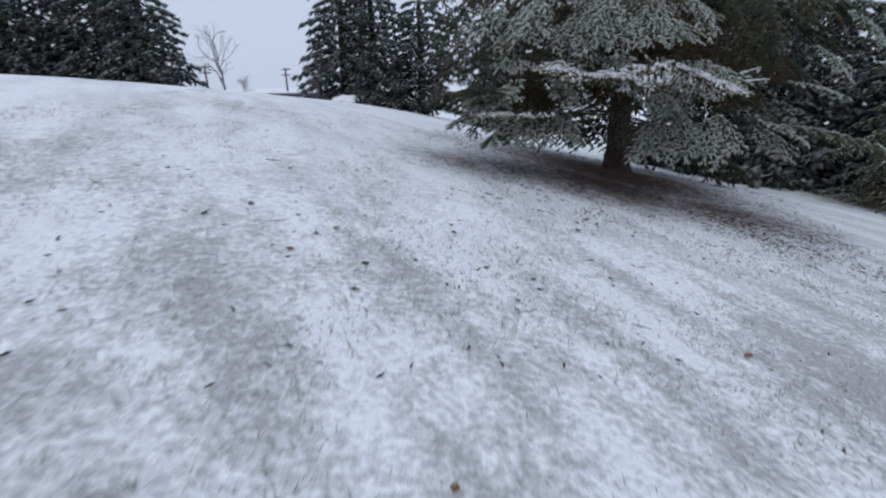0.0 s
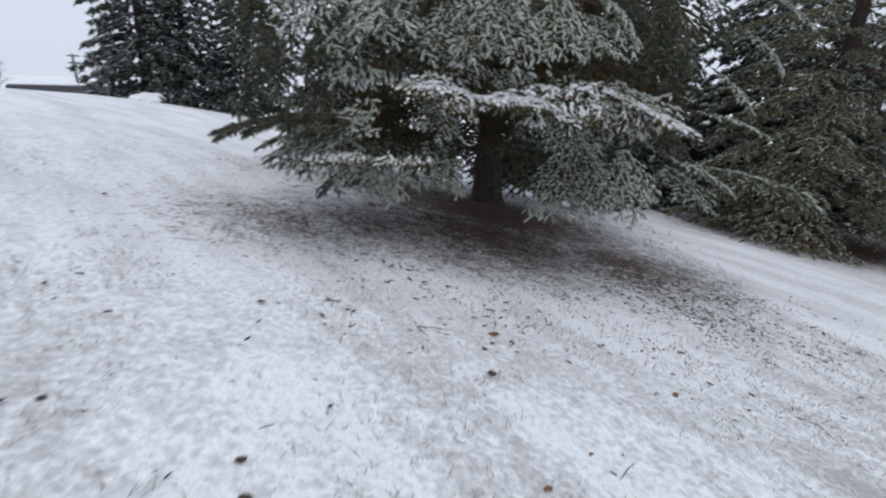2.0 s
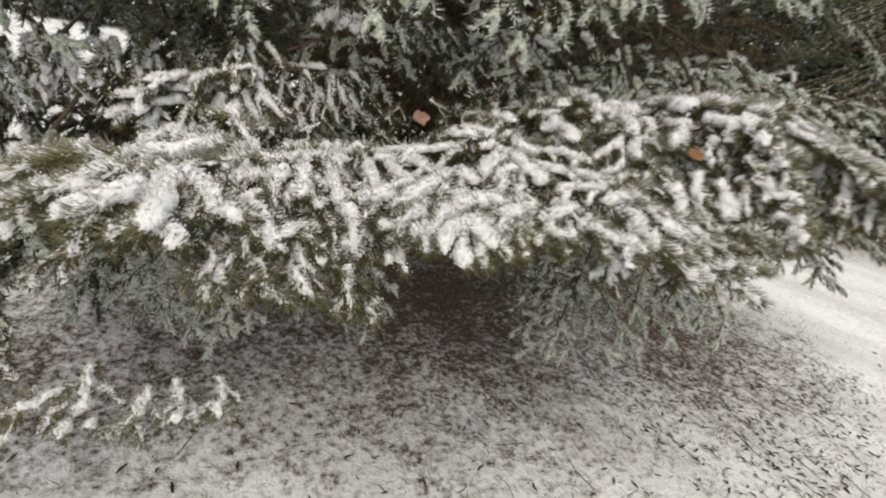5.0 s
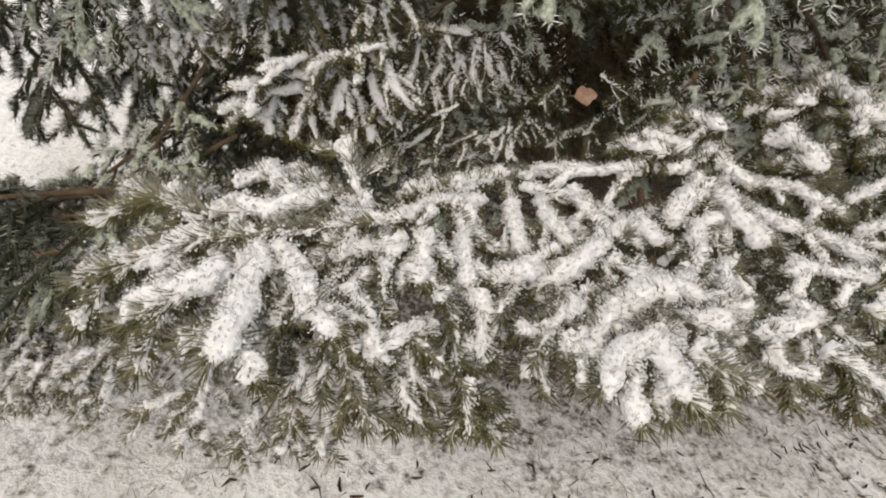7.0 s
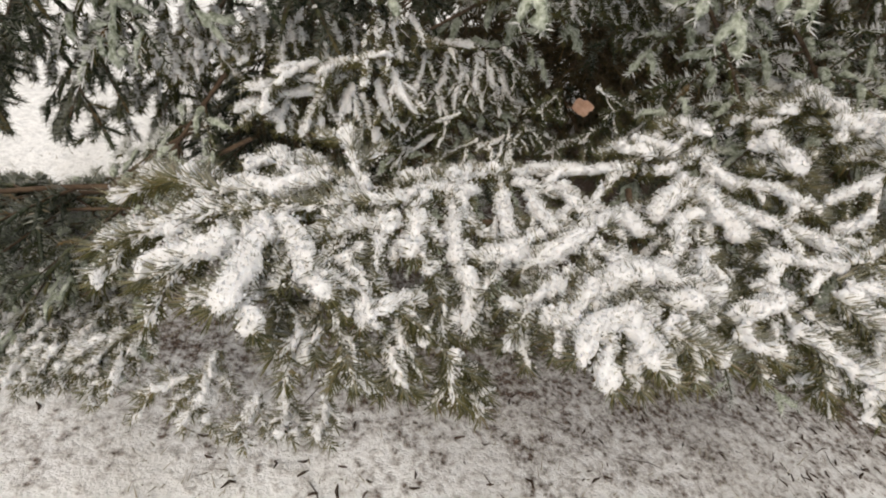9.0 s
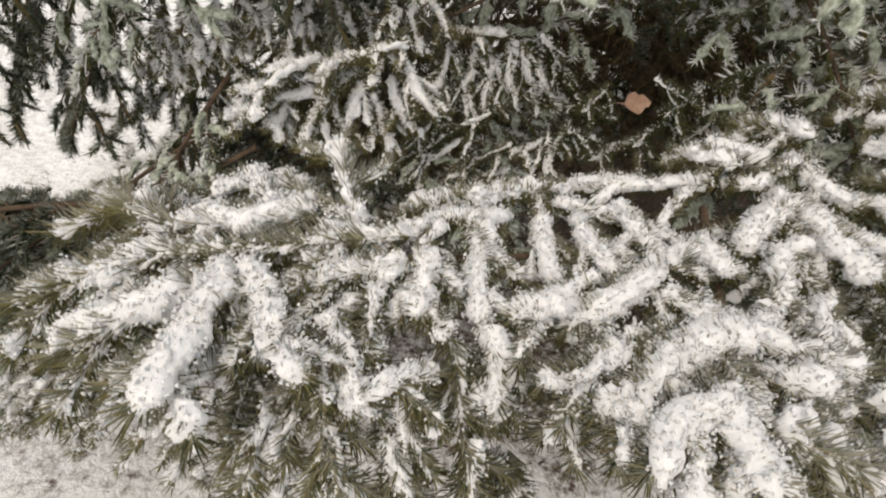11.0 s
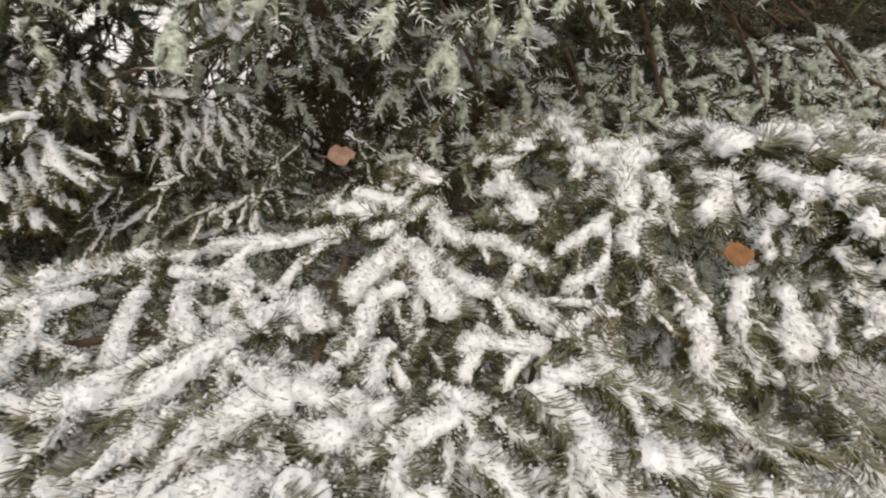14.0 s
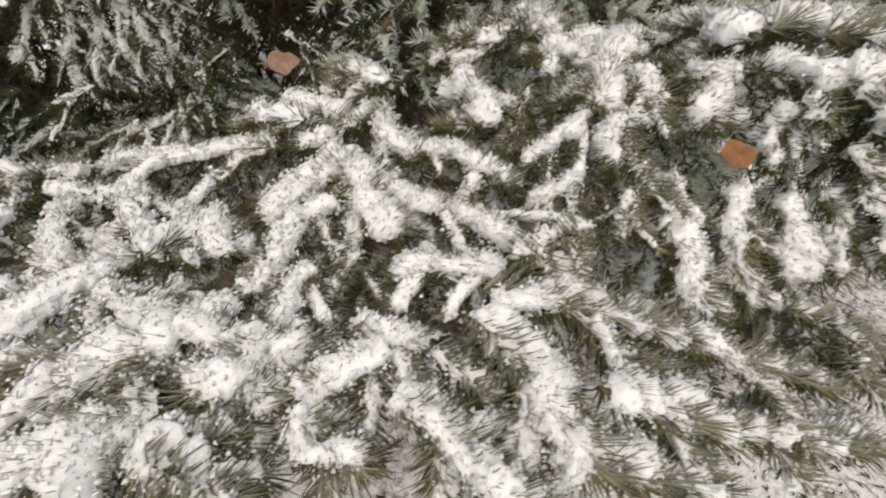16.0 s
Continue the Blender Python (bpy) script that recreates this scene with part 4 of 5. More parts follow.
# the part past the fork
snowy_twig((2.081, 5.391, 1.320), (1.959, 5.357, 1.310), 0.022, 0.60)
snowy_twig((2.084, 5.414, 1.344), (2.020, 5.493, 1.340), 0.028, 0.90)
snowy_twig((1.968, 5.385, 1.322), (1.905, 5.447, 1.322), 0.025, 0.70)
snowy_twig((1.994, 5.340, 1.299), (2.031, 5.247, 1.287), 0.024, 1.00)
snowy_twig((2.035, 5.251, 1.287), (2.137, 5.109, 1.298), 0.018, 1.00)
snowy_twig((2.163, 5.299, 1.318), (2.188, 5.399, 1.349), 0.029, 1.00)
snowy_twig((2.052, 5.422, 1.309), (2.076, 5.302, 1.298), 0.021, 1.00)
snowy_twig((2.074, 5.307, 1.298), (2.132, 5.274, 1.305), 0.018, 1.00)
snowy_twig((2.123, 5.282, 1.304), (2.156, 5.213, 1.297), 0.024, 0.75)
snowy_twig((2.282, 5.420, 1.379), (2.473, 5.752, 1.350), 0.029, 0.90)
snowy_twig((2.248, 5.430, 1.374), (2.193, 5.507, 1.366), 0.029, 0.70)
snowy_twig((2.321, 5.397, 1.375), (2.294, 5.501, 1.388), 0.030, 0.75)
snowy_twig((2.367, 5.380, 1.368), (2.284, 5.392, 1.370), 0.030, 1.00)
snowy_twig((2.453, 5.404, 1.362), (2.349, 5.394, 1.373), 0.021, 1.00)
snowy_twig((2.386, 5.360, 1.363), (2.285, 5.257, 1.351), 0.035, 1.00)
snowy_twig((2.359, 5.284, 1.362), (2.281, 5.199, 1.306), 0.030, 0.80)
snowy_twig((2.281, 5.260, 1.333), (2.198, 5.242, 1.293), 0.017, 0.90)
snowy_twig((2.238, 5.213, 1.283), (2.181, 5.195, 1.267), 0.018, 1.00)
snowy_twig((2.530, 5.285, 1.382), (2.578, 5.499, 1.355), 0.040, 1.00)
snowy_twig((2.541, 5.278, 1.394), (3.067, 5.500, 1.327), 0.040, 0.65)
snowy_twig((2.535, 5.207, 1.406), (2.626, 5.131, 1.406), 0.035, 0.55)
snowy_twig((2.500, 5.244, 1.359), (2.548, 5.141, 1.373), 0.034, 0.75)
snowy_twig((2.458, 5.297, 1.343), (2.436, 5.234, 1.313), 0.037, 1.00)
snowy_twig((2.483, 5.254, 1.342), (2.457, 5.311, 1.347), 0.030, 0.80)
snowy_twig((2.503, 5.177, 1.332), (2.469, 5.176, 1.291), 0.026, 0.80)
snowy_twig((2.529, 5.173, 1.379), (2.590, 5.103, 1.359), 0.034, 0.65)
snowy_twig((2.541, 5.121, 1.329), (2.623, 5.055, 1.320), 0.034, 0.80)
snowy_twig((2.529, 5.125, 1.310), (2.553, 5.076, 1.273), 0.026, 0.70)
snowy_twig((2.330, 5.199, 1.280), (2.250, 5.127, 1.262), 0.018, 0.45)
snowy_twig((2.366, 5.189, 1.269), (2.305, 5.125, 1.248), 0.021, 0.50)
snowy_twig((2.402, 5.148, 1.272), (2.396, 5.065, 1.168), 0.029, 0.75)
snowy_twig((2.307, 5.125, 1.257), (2.321, 5.053, 1.189), 0.029, 0.80)
snowy_twig((2.465, 5.136, 1.246), (2.491, 5.063, 1.187), 0.031, 0.90)
snowy_twig((2.509, 5.116, 1.258), (2.536, 5.047, 1.206), 0.029, 0.80)
snowy_twig((2.537, 5.095, 1.273), (2.553, 5.019, 1.242), 0.029, 0.80)
snowy_twig((2.564, 5.086, 1.303), (2.593, 5.014, 1.273), 0.029, 0.80)
snowy_twig((2.192, 5.108, 1.296), (2.112, 5.091, 1.295), 0.027, 0.45)
snowy_twig((2.098, 5.089, 1.293), (2.010, 5.128, 1.280), 0.019, 1.00)
snowy_twig((2.077, 5.068, 1.286), (2.239, 5.015, 1.241), 0.028, 0.70)
snowy_twig((2.059, 5.053, 1.276), (2.095, 4.931, 1.247), 0.031, 1.00)
snowy_twig((2.023, 5.050, 1.258), (2.052, 4.997, 1.246), 0.024, 0.25)
snowy_twig((2.128, 4.974, 1.257), (2.235, 4.939, 1.194), 0.029, 0.90)
snowy_twig((2.153, 5.014, 1.245), (2.236, 4.993, 1.197), 0.027, 0.20)
snowy_twig((2.260, 5.025, 1.201), (2.375, 4.951, 1.177), 0.024, 0.70)
snowy_twig((2.248, 4.967, 1.154), (2.372, 4.897, 1.164), 0.027, 0.75)
snowy_twig((2.429, 5.044, 1.169), (2.458, 4.962, 1.178), 0.027, 0.08)
snowy_twig((2.471, 5.015, 1.172), (2.405, 4.954, 1.180), 0.027, 0.10)
snowy_twig((1.980, 5.014, 1.258), (2.028, 4.953, 1.251), 0.025, 0.70)
snowy_twig((1.985, 5.053, 1.269), (1.914, 5.034, 1.270), 0.026, 0.80)
snowy_twig((1.963, 5.074, 1.275), (2.015, 5.051, 1.267), 0.018, 0.80)
snowy_twig((1.900, 5.082, 1.278), (1.846, 5.053, 1.276), 0.027, 0.90)
snowy_twig((1.910, 5.017, 1.267), (1.946, 4.976, 1.253), 0.025, 0.65)
snowy_twig((1.841, 5.102, 1.280), (1.747, 5.100, 1.278), 0.032, 1.00)
snowy_twig((1.850, 5.060, 1.254), (1.856, 5.002, 1.254), 0.027, 0.20)
snowy_twig((1.813, 5.058, 1.274), (1.780, 5.017, 1.273), 0.027, 0.60)
snowy_twig((1.882, 5.121, 1.280), (1.808, 5.136, 1.284), 0.020, 1.00)
snowy_twig((1.947, 5.146, 1.280), (1.902, 5.100, 1.278), 0.018, 1.00)
snowy_twig((1.991, 5.196, 1.251), (1.946, 5.127, 1.248), 0.014, 0.50)
snowy_twig((2.539, 5.044, 1.240), (2.566, 4.985, 1.247), 0.029, 0.60)
snowy_twig((2.533, 5.004, 1.209), (2.529, 4.946, 1.214), 0.033, 0.75)
snowy_twig((2.504, 4.959, 1.187), (2.497, 4.914, 1.192), 0.032, 0.60)
snowy_twig((2.269, 5.396, 1.319), (2.202, 5.307, 1.284), 0.033, 0.05)
snowy_twig((2.279, 5.229, 1.274), (2.244, 5.192, 1.240), 0.025, 0.05)
snowy_twig((2.371, 5.190, 1.229), (2.369, 5.106, 1.193), 0.027, 0.10)
snowy_twig((2.208, 5.039, 1.215), (2.237, 5.020, 1.187), 0.022, 0.10)
snowy_twig((2.392, 5.037, 1.128), (2.467, 5.067, 1.134), 0.028, 0.15)
snowy_twig((2.105, 4.930, 1.227), (2.208, 4.909, 1.175), 0.029, 0.70)
snowy_twig((2.012, 4.955, 1.248), (2.040, 4.907, 1.249), 0.026, 0.80)
# dusted twigs of the bough behind
dusted_twig((1.489, 5.640, 1.437), (1.377, 5.580, 1.432), 0.018, 0.80)
dusted_twig((1.412, 5.640, 1.423), (1.299, 5.580, 1.436), 0.018, 0.70)
dusted_twig((1.437, 5.640, 1.400), (1.239, 5.580, 1.411), 0.020, 0.90)
dusted_twig((1.415, 5.640, 1.382), (1.219, 5.580, 1.374), 0.021, 0.90)
dusted_twig((1.488, 5.640, 1.431), (1.557, 5.580, 1.343), 0.018, 0.80)
dusted_twig((1.484, 5.640, 1.390), (1.513, 5.580, 1.326), 0.018, 0.70)
dusted_twig((1.434, 5.640, 1.383), (1.403, 5.580, 1.322), 0.019, 0.80)
dusted_twig((1.385, 5.640, 1.376), (1.352, 5.580, 1.325), 0.019, 0.80)
dusted_twig((1.321, 5.640, 1.371), (1.284, 5.580, 1.339), 0.020, 0.80)
dusted_twig((1.494, 5.640, 1.399), (1.571, 5.580, 1.355), 0.017, 0.60)
dusted_twig((1.451, 5.640, 1.362), (1.471, 5.580, 1.291), 0.019, 0.70)
dusted_twig((1.292, 5.640, 1.351), (1.315, 5.580, 1.312), 0.019, 0.60)
dusted_twig((1.517, 5.640, 1.443), (1.449, 5.580, 1.448), 0.017, 0.60)
dusted_twig((1.602, 5.840, 1.412), (1.701, 5.780, 1.427), 0.018, 0.70)
dusted_twig((1.613, 5.840, 1.403), (1.562, 5.780, 1.328), 0.018, 0.60)
dusted_twig((1.647, 5.840, 1.393), (1.623, 5.780, 1.266), 0.020, 0.50)
dusted_twig((1.682, 5.840, 1.384), (1.667, 5.780, 1.275), 0.019, 0.50)
dusted_twig((1.716, 5.840, 1.398), (1.726, 5.780, 1.284), 0.020, 0.40)
dusted_twig((1.745, 5.840, 1.391), (1.764, 5.780, 1.294), 0.020, 0.40)
dusted_twig((1.777, 5.840, 1.356), (1.813, 5.780, 1.267), 0.022, 0.30)
dusted_twig((1.785, 5.840, 1.406), (1.837, 5.780, 1.319), 0.021, 0.10)
dusted_twig((1.527, 5.840, 1.480), (1.532, 5.780, 1.400), 0.020, 0.50)
dusted_twig((1.559, 5.840, 1.468), (1.599, 5.780, 1.427), 0.020, 0.40)
dusted_twig((1.484, 5.840, 1.482), (1.492, 5.780, 1.432), 0.020, 0.40)
dusted_twig((1.087, 6.010, 1.475), (1.091, 5.950, 1.339), 0.027, 0.50)
dusted_twig((1.045, 6.010, 1.460), (0.998, 5.950, 1.331), 0.028, 0.45)
dusted_twig((1.204, 6.010, 1.470), (1.132, 5.950, 1.374), 0.025, 0.60)
dusted_twig((1.240, 6.010, 1.462), (1.285, 5.950, 1.378), 0.024, 0.50)
dusted_twig((1.304, 6.010, 1.465), (1.220, 5.950, 1.369), 0.024, 0.50)
dusted_twig((1.372, 6.010, 1.462), (1.339, 5.950, 1.363), 0.024, 0.40)
dusted_twig((1.026, 6.010, 1.478), (0.962, 5.950, 1.320), 0.028, 0.40)
dusted_twig((0.973, 6.010, 1.469), (0.930, 5.950, 1.354), 0.028, 0.30)
dusted_twig((1.408, 6.010, 1.449), (1.429, 5.950, 1.377), 0.024, 0.30)
dusted_twig((1.161, 6.010, 1.472), (1.183, 5.950, 1.401), 0.025, 0.30)
dusted_twig((1.641, 5.720, 1.260), (1.497, 5.660, 1.209), 0.017, 0.30)
dusted_twig((1.710, 5.720, 1.224), (1.574, 5.660, 1.190), 0.017, 0.30)
dusted_twig((1.669, 5.720, 1.291), (1.477, 5.660, 1.232), 0.017, 0.15)
dusted_twig((1.774, 5.720, 1.226), (1.701, 5.660, 1.227), 0.016, 0.70)
dusted_twig((1.784, 5.720, 1.247), (1.770, 5.660, 1.186), 0.016, 0.60)
dusted_twig((1.822, 5.720, 1.265), (1.788, 5.660, 1.233), 0.016, 0.30)
dusted_twig((1.903, 5.720, 1.212), (1.805, 5.660, 1.278), 0.018, 0.10)
dusted_twig((1.978, 5.720, 1.220), (1.856, 5.660, 1.217), 0.018, 0.30)
dusted_twig((2.044, 5.720, 1.258), (1.935, 5.660, 1.242), 0.020, 0.05)
dusted_twig((2.083, 5.720, 1.324), (1.988, 5.660, 1.295), 0.020, 0.00)
dusted_twig((1.981, 5.720, 1.340), (2.036, 5.660, 1.313), 0.020, 0.00)
dusted_twig((2.153, 5.720, 1.275), (2.032, 5.660, 1.248), 0.021, 0.10)
dusted_twig((1.896, 5.720, 1.334), (1.828, 5.660, 1.314), 0.017, 0.00)
dusted_twig((1.833, 5.720, 1.315), (1.883, 5.660, 1.290), 0.017, 0.00)
dusted_twig((1.569, 5.720, 1.297), (1.501, 5.660, 1.262), 0.017, 0.10)
dusted_twig((1.707, 5.720, 1.167), (1.584, 5.660, 1.166), 0.018, 0.30)
dusted_twig((2.266, 5.720, 1.335), (2.263, 5.660, 1.312), 0.027, 0.15)
dusted_twig((2.241, 5.720, 1.282), (2.107, 5.660, 1.288), 0.021, 0.00)
dusted_twig((2.184, 5.720, 1.350), (2.094, 5.660, 1.331), 0.021, 0.00)
# tufts that hang over the branch
dusted_twig((2.361, 5.910, 1.495), (2.209, 5.850, 1.468), 0.035, 1.00)
dusted_twig((2.307, 5.910, 1.502), (2.265, 5.850, 1.430), 0.033, 1.00)
dusted_twig((2.432, 5.910, 1.490), (2.500, 5.850, 1.462), 0.032, 0.80)
dusted_twig((2.214, 5.910, 1.500), (2.144, 5.850, 1.361), 0.023, 0.25)
dusted_twig((1.956, 5.910, 1.534), (1.940, 5.850, 1.467), 0.023, 0.15)
dusted_twig((2.058, 5.910, 1.530), (2.065, 5.850, 1.458), 0.023, 0.15)
dusted_twig((2.012, 5.910, 1.532), (2.025, 5.850, 1.474), 0.023, 0.10)
dusted_twig((2.116, 5.910, 1.516), (2.134, 5.850, 1.456), 0.023, 0.10)
dusted_twig((2.626, 5.910, 1.505), (2.641, 5.850, 1.473), 0.028, 0.40)
dusted_twig((2.361, 5.910, 1.445), (2.325, 5.850, 1.401), 0.026, 0.50)
dusted_twig((1.771, 5.910, 1.547), (1.698, 5.850, 1.531), 0.030, 0.80)
dusted_twig((1.809, 5.910, 1.541), (1.779, 5.850, 1.519), 0.027, 0.60)
dusted_twig((2.149, 5.910, 1.481), (2.080, 5.850, 1.403), 0.023, 0.05)
dusted_twig((2.446, 5.910, 1.489), (2.409, 5.850, 1.413), 0.025, 0.10)
dusted_twig((4.007, 6.350, 1.324), (3.190, 6.150, 1.289), 0.045, 0.70)
dusted_twig((3.647, 6.210, 1.323), (3.327, 6.150, 1.342), 0.035, 0.70)
dusted_twig((4.151, 6.350, 1.227), (3.357, 6.150, 1.210), 0.047, 0.70)
dusted_twig((3.818, 6.210, 1.251), (3.731, 6.150, 1.166), 0.038, 0.60)
dusted_twig((4.442, 6.210, 1.195), (3.993, 6.150, 1.196), 0.063, 0.80)
dusted_twig((4.316, 6.210, 1.344), (4.005, 6.150, 1.308), 0.062, 0.70)
dusted_twig((3.546, 6.210, 1.310), (3.544, 6.150, 1.223), 0.033, 0.60)
dusted_twig((2.953, 6.210, 1.417), (3.003, 6.150, 1.268), 0.042, 0.15)
dusted_twig((3.057, 6.210, 1.428), (3.113, 6.150, 1.277), 0.043, 0.10)
dusted_twig((2.814, 6.210, 1.375), (2.836, 6.150, 1.247), 0.040, 0.00)
dusted_twig((2.881, 6.210, 1.337), (2.735, 6.150, 1.238), 0.040, 0.00)
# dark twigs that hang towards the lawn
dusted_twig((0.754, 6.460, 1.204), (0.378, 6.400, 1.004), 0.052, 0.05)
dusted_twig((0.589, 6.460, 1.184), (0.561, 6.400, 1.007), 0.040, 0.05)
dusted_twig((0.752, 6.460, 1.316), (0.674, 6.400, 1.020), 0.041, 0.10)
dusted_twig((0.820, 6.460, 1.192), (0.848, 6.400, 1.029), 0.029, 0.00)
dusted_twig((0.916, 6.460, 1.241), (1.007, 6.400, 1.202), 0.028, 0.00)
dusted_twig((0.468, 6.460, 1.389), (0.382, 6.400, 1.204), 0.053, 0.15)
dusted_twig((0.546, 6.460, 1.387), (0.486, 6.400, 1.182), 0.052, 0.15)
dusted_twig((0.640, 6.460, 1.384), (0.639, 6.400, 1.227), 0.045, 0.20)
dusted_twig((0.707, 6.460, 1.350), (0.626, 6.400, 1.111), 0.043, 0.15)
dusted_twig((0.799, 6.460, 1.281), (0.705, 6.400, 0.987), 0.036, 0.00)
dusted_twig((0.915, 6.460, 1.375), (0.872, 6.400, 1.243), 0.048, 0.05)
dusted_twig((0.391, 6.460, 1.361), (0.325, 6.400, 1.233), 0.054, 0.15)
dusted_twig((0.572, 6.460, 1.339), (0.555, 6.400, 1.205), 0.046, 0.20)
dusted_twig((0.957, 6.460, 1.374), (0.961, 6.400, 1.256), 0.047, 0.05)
# twigs low over the litter
dusted_twig((0.869, 5.509, 0.880), (0.808, 5.420, 0.860), 0.035, 0.34)
dusted_twig((0.471, 5.734, 0.880), (0.422, 5.618, 0.860), 0.044, 0.22)
dusted_twig((0.612, 5.479, 0.880), (0.575, 5.395, 0.860), 0.038, 0.32)
dusted_twig((0.753, 5.467, 0.880), (0.725, 5.381, 0.860), 0.036, 0.62)
dusted_twig((0.644, 5.662, 0.880), (0.607, 5.552, 0.860), 0.040, 0.23)
dusted_twig((0.667, 5.760, 0.880), (0.642, 5.633, 0.860), 0.041, 0.23)
dusted_twig((0.830, 5.492, 0.880), (0.750, 5.408, 0.860), 0.035, 0.65)
dusted_twig((0.764, 5.877, 0.880), (0.716, 5.732, 0.860), 0.042, 0.20)
dusted_twig((0.681, 5.680, 0.880), (0.603, 5.573, 0.860), 0.040, 0.36)
dusted_twig((0.790, 5.721, 0.880), (0.699, 5.607, 0.860), 0.039, 0.55)
dusted_twig((0.727, 5.531, 0.880), (0.655, 5.443, 0.860), 0.037, 0.36)
dusted_twig((0.821, 5.632, 0.880), (0.759, 5.526, 0.860), 0.037, 0.32)
dusted_twig((0.586, 5.503, 0.880), (0.512, 5.422, 0.860), 0.039, 0.62)
dusted_twig((0.723, 5.478, 0.880), (0.664, 5.396, 0.860), 0.036, 0.67)
dusted_twig((0.660, 5.776, 0.880), (0.624, 5.648, 0.860), 0.042, 0.54)
dusted_twig((0.764, 5.657, 0.880), (0.683, 5.552, 0.860), 0.039, 0.52)
dusted_twig((0.570, 5.592, 0.880), (0.534, 5.493, 0.860), 0.040, 0.39)
dusted_twig((0.764, 5.785, 0.880), (0.691, 5.658, 0.860), 0.041, 0.60)
dusted_twig((0.683, 5.569, 0.880), (0.640, 5.473, 0.860), 0.038, 0.67)
dusted_twig((0.933, 5.530, 0.880), (0.887, 5.435, 0.860), 0.034, 0.28)
dusted_twig((0.840, 5.498, 0.880), (0.772, 5.412, 0.860), 0.035, 0.48)
dusted_twig((0.766, 5.471, 0.880), (0.698, 5.390, 0.860), 0.036, 0.40)
dusted_twig((0.457, 5.719, 0.880), (0.427, 5.604, 0.860), 0.044, 0.67)
dusted_twig((0.846, 5.707, 0.880), (0.817, 5.585, 0.860), 0.038, 0.29)
dusted_twig((0.768, 5.803, 0.880), (0.696, 5.673, 0.860), 0.041, 0.24)
dusted_twig((0.893, 5.497, 0.880), (0.804, 5.413, 0.860), 0.034, 0.46)
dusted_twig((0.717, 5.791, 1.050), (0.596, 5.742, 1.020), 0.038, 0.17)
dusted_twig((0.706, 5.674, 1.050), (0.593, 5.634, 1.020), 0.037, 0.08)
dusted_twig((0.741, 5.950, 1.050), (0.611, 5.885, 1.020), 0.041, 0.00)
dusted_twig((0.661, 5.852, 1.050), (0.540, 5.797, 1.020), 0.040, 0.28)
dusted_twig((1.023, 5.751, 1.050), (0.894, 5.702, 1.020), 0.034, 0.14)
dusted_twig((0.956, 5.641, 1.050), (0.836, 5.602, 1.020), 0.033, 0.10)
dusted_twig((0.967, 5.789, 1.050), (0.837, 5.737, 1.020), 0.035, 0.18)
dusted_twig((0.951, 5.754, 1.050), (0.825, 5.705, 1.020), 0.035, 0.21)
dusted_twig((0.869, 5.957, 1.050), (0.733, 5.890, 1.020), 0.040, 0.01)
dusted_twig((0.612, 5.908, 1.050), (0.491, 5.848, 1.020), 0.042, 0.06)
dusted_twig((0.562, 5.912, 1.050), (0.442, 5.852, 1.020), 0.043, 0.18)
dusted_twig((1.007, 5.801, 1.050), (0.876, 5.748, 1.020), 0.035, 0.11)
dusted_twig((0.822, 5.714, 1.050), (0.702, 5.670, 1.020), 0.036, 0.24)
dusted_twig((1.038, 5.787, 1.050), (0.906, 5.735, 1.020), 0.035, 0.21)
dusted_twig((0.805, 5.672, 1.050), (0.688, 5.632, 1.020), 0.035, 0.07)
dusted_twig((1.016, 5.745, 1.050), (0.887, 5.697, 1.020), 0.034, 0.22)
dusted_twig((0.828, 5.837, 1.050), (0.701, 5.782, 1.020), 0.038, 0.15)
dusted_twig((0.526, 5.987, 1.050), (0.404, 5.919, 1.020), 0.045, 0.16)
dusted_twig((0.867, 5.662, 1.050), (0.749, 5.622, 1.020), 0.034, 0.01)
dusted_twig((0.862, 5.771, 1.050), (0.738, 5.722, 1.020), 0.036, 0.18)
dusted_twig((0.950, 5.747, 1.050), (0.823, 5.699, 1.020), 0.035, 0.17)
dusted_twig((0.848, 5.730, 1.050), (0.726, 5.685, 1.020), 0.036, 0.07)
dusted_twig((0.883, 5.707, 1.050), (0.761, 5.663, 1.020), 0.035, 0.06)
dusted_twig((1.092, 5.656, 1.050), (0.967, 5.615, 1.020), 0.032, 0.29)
dusted_twig((1.112, 5.420, 0.880), (1.076, 5.252, 0.860), 0.033, 0.50)
dusted_twig((1.223, 5.292, 0.880), (1.173, 5.217, 0.860), 0.031, 0.50)
dusted_twig((1.091, 5.358, 0.880), (0.958, 5.340, 0.860), 0.034, 0.40)
dusted_twig((1.280, 5.299, 0.880), (1.257, 5.212, 0.860), 0.030, 0.50)
dusted_twig((1.362, 5.272, 0.880), (1.332, 5.198, 0.860), 0.029, 0.40)
dusted_twig((0.918, 5.395, 0.880), (0.848, 5.353, 0.860), 0.037, 0.40)
dusted_twig((0.803, 5.486, 0.880), (0.718, 5.424, 0.860), 0.041, 0.40)
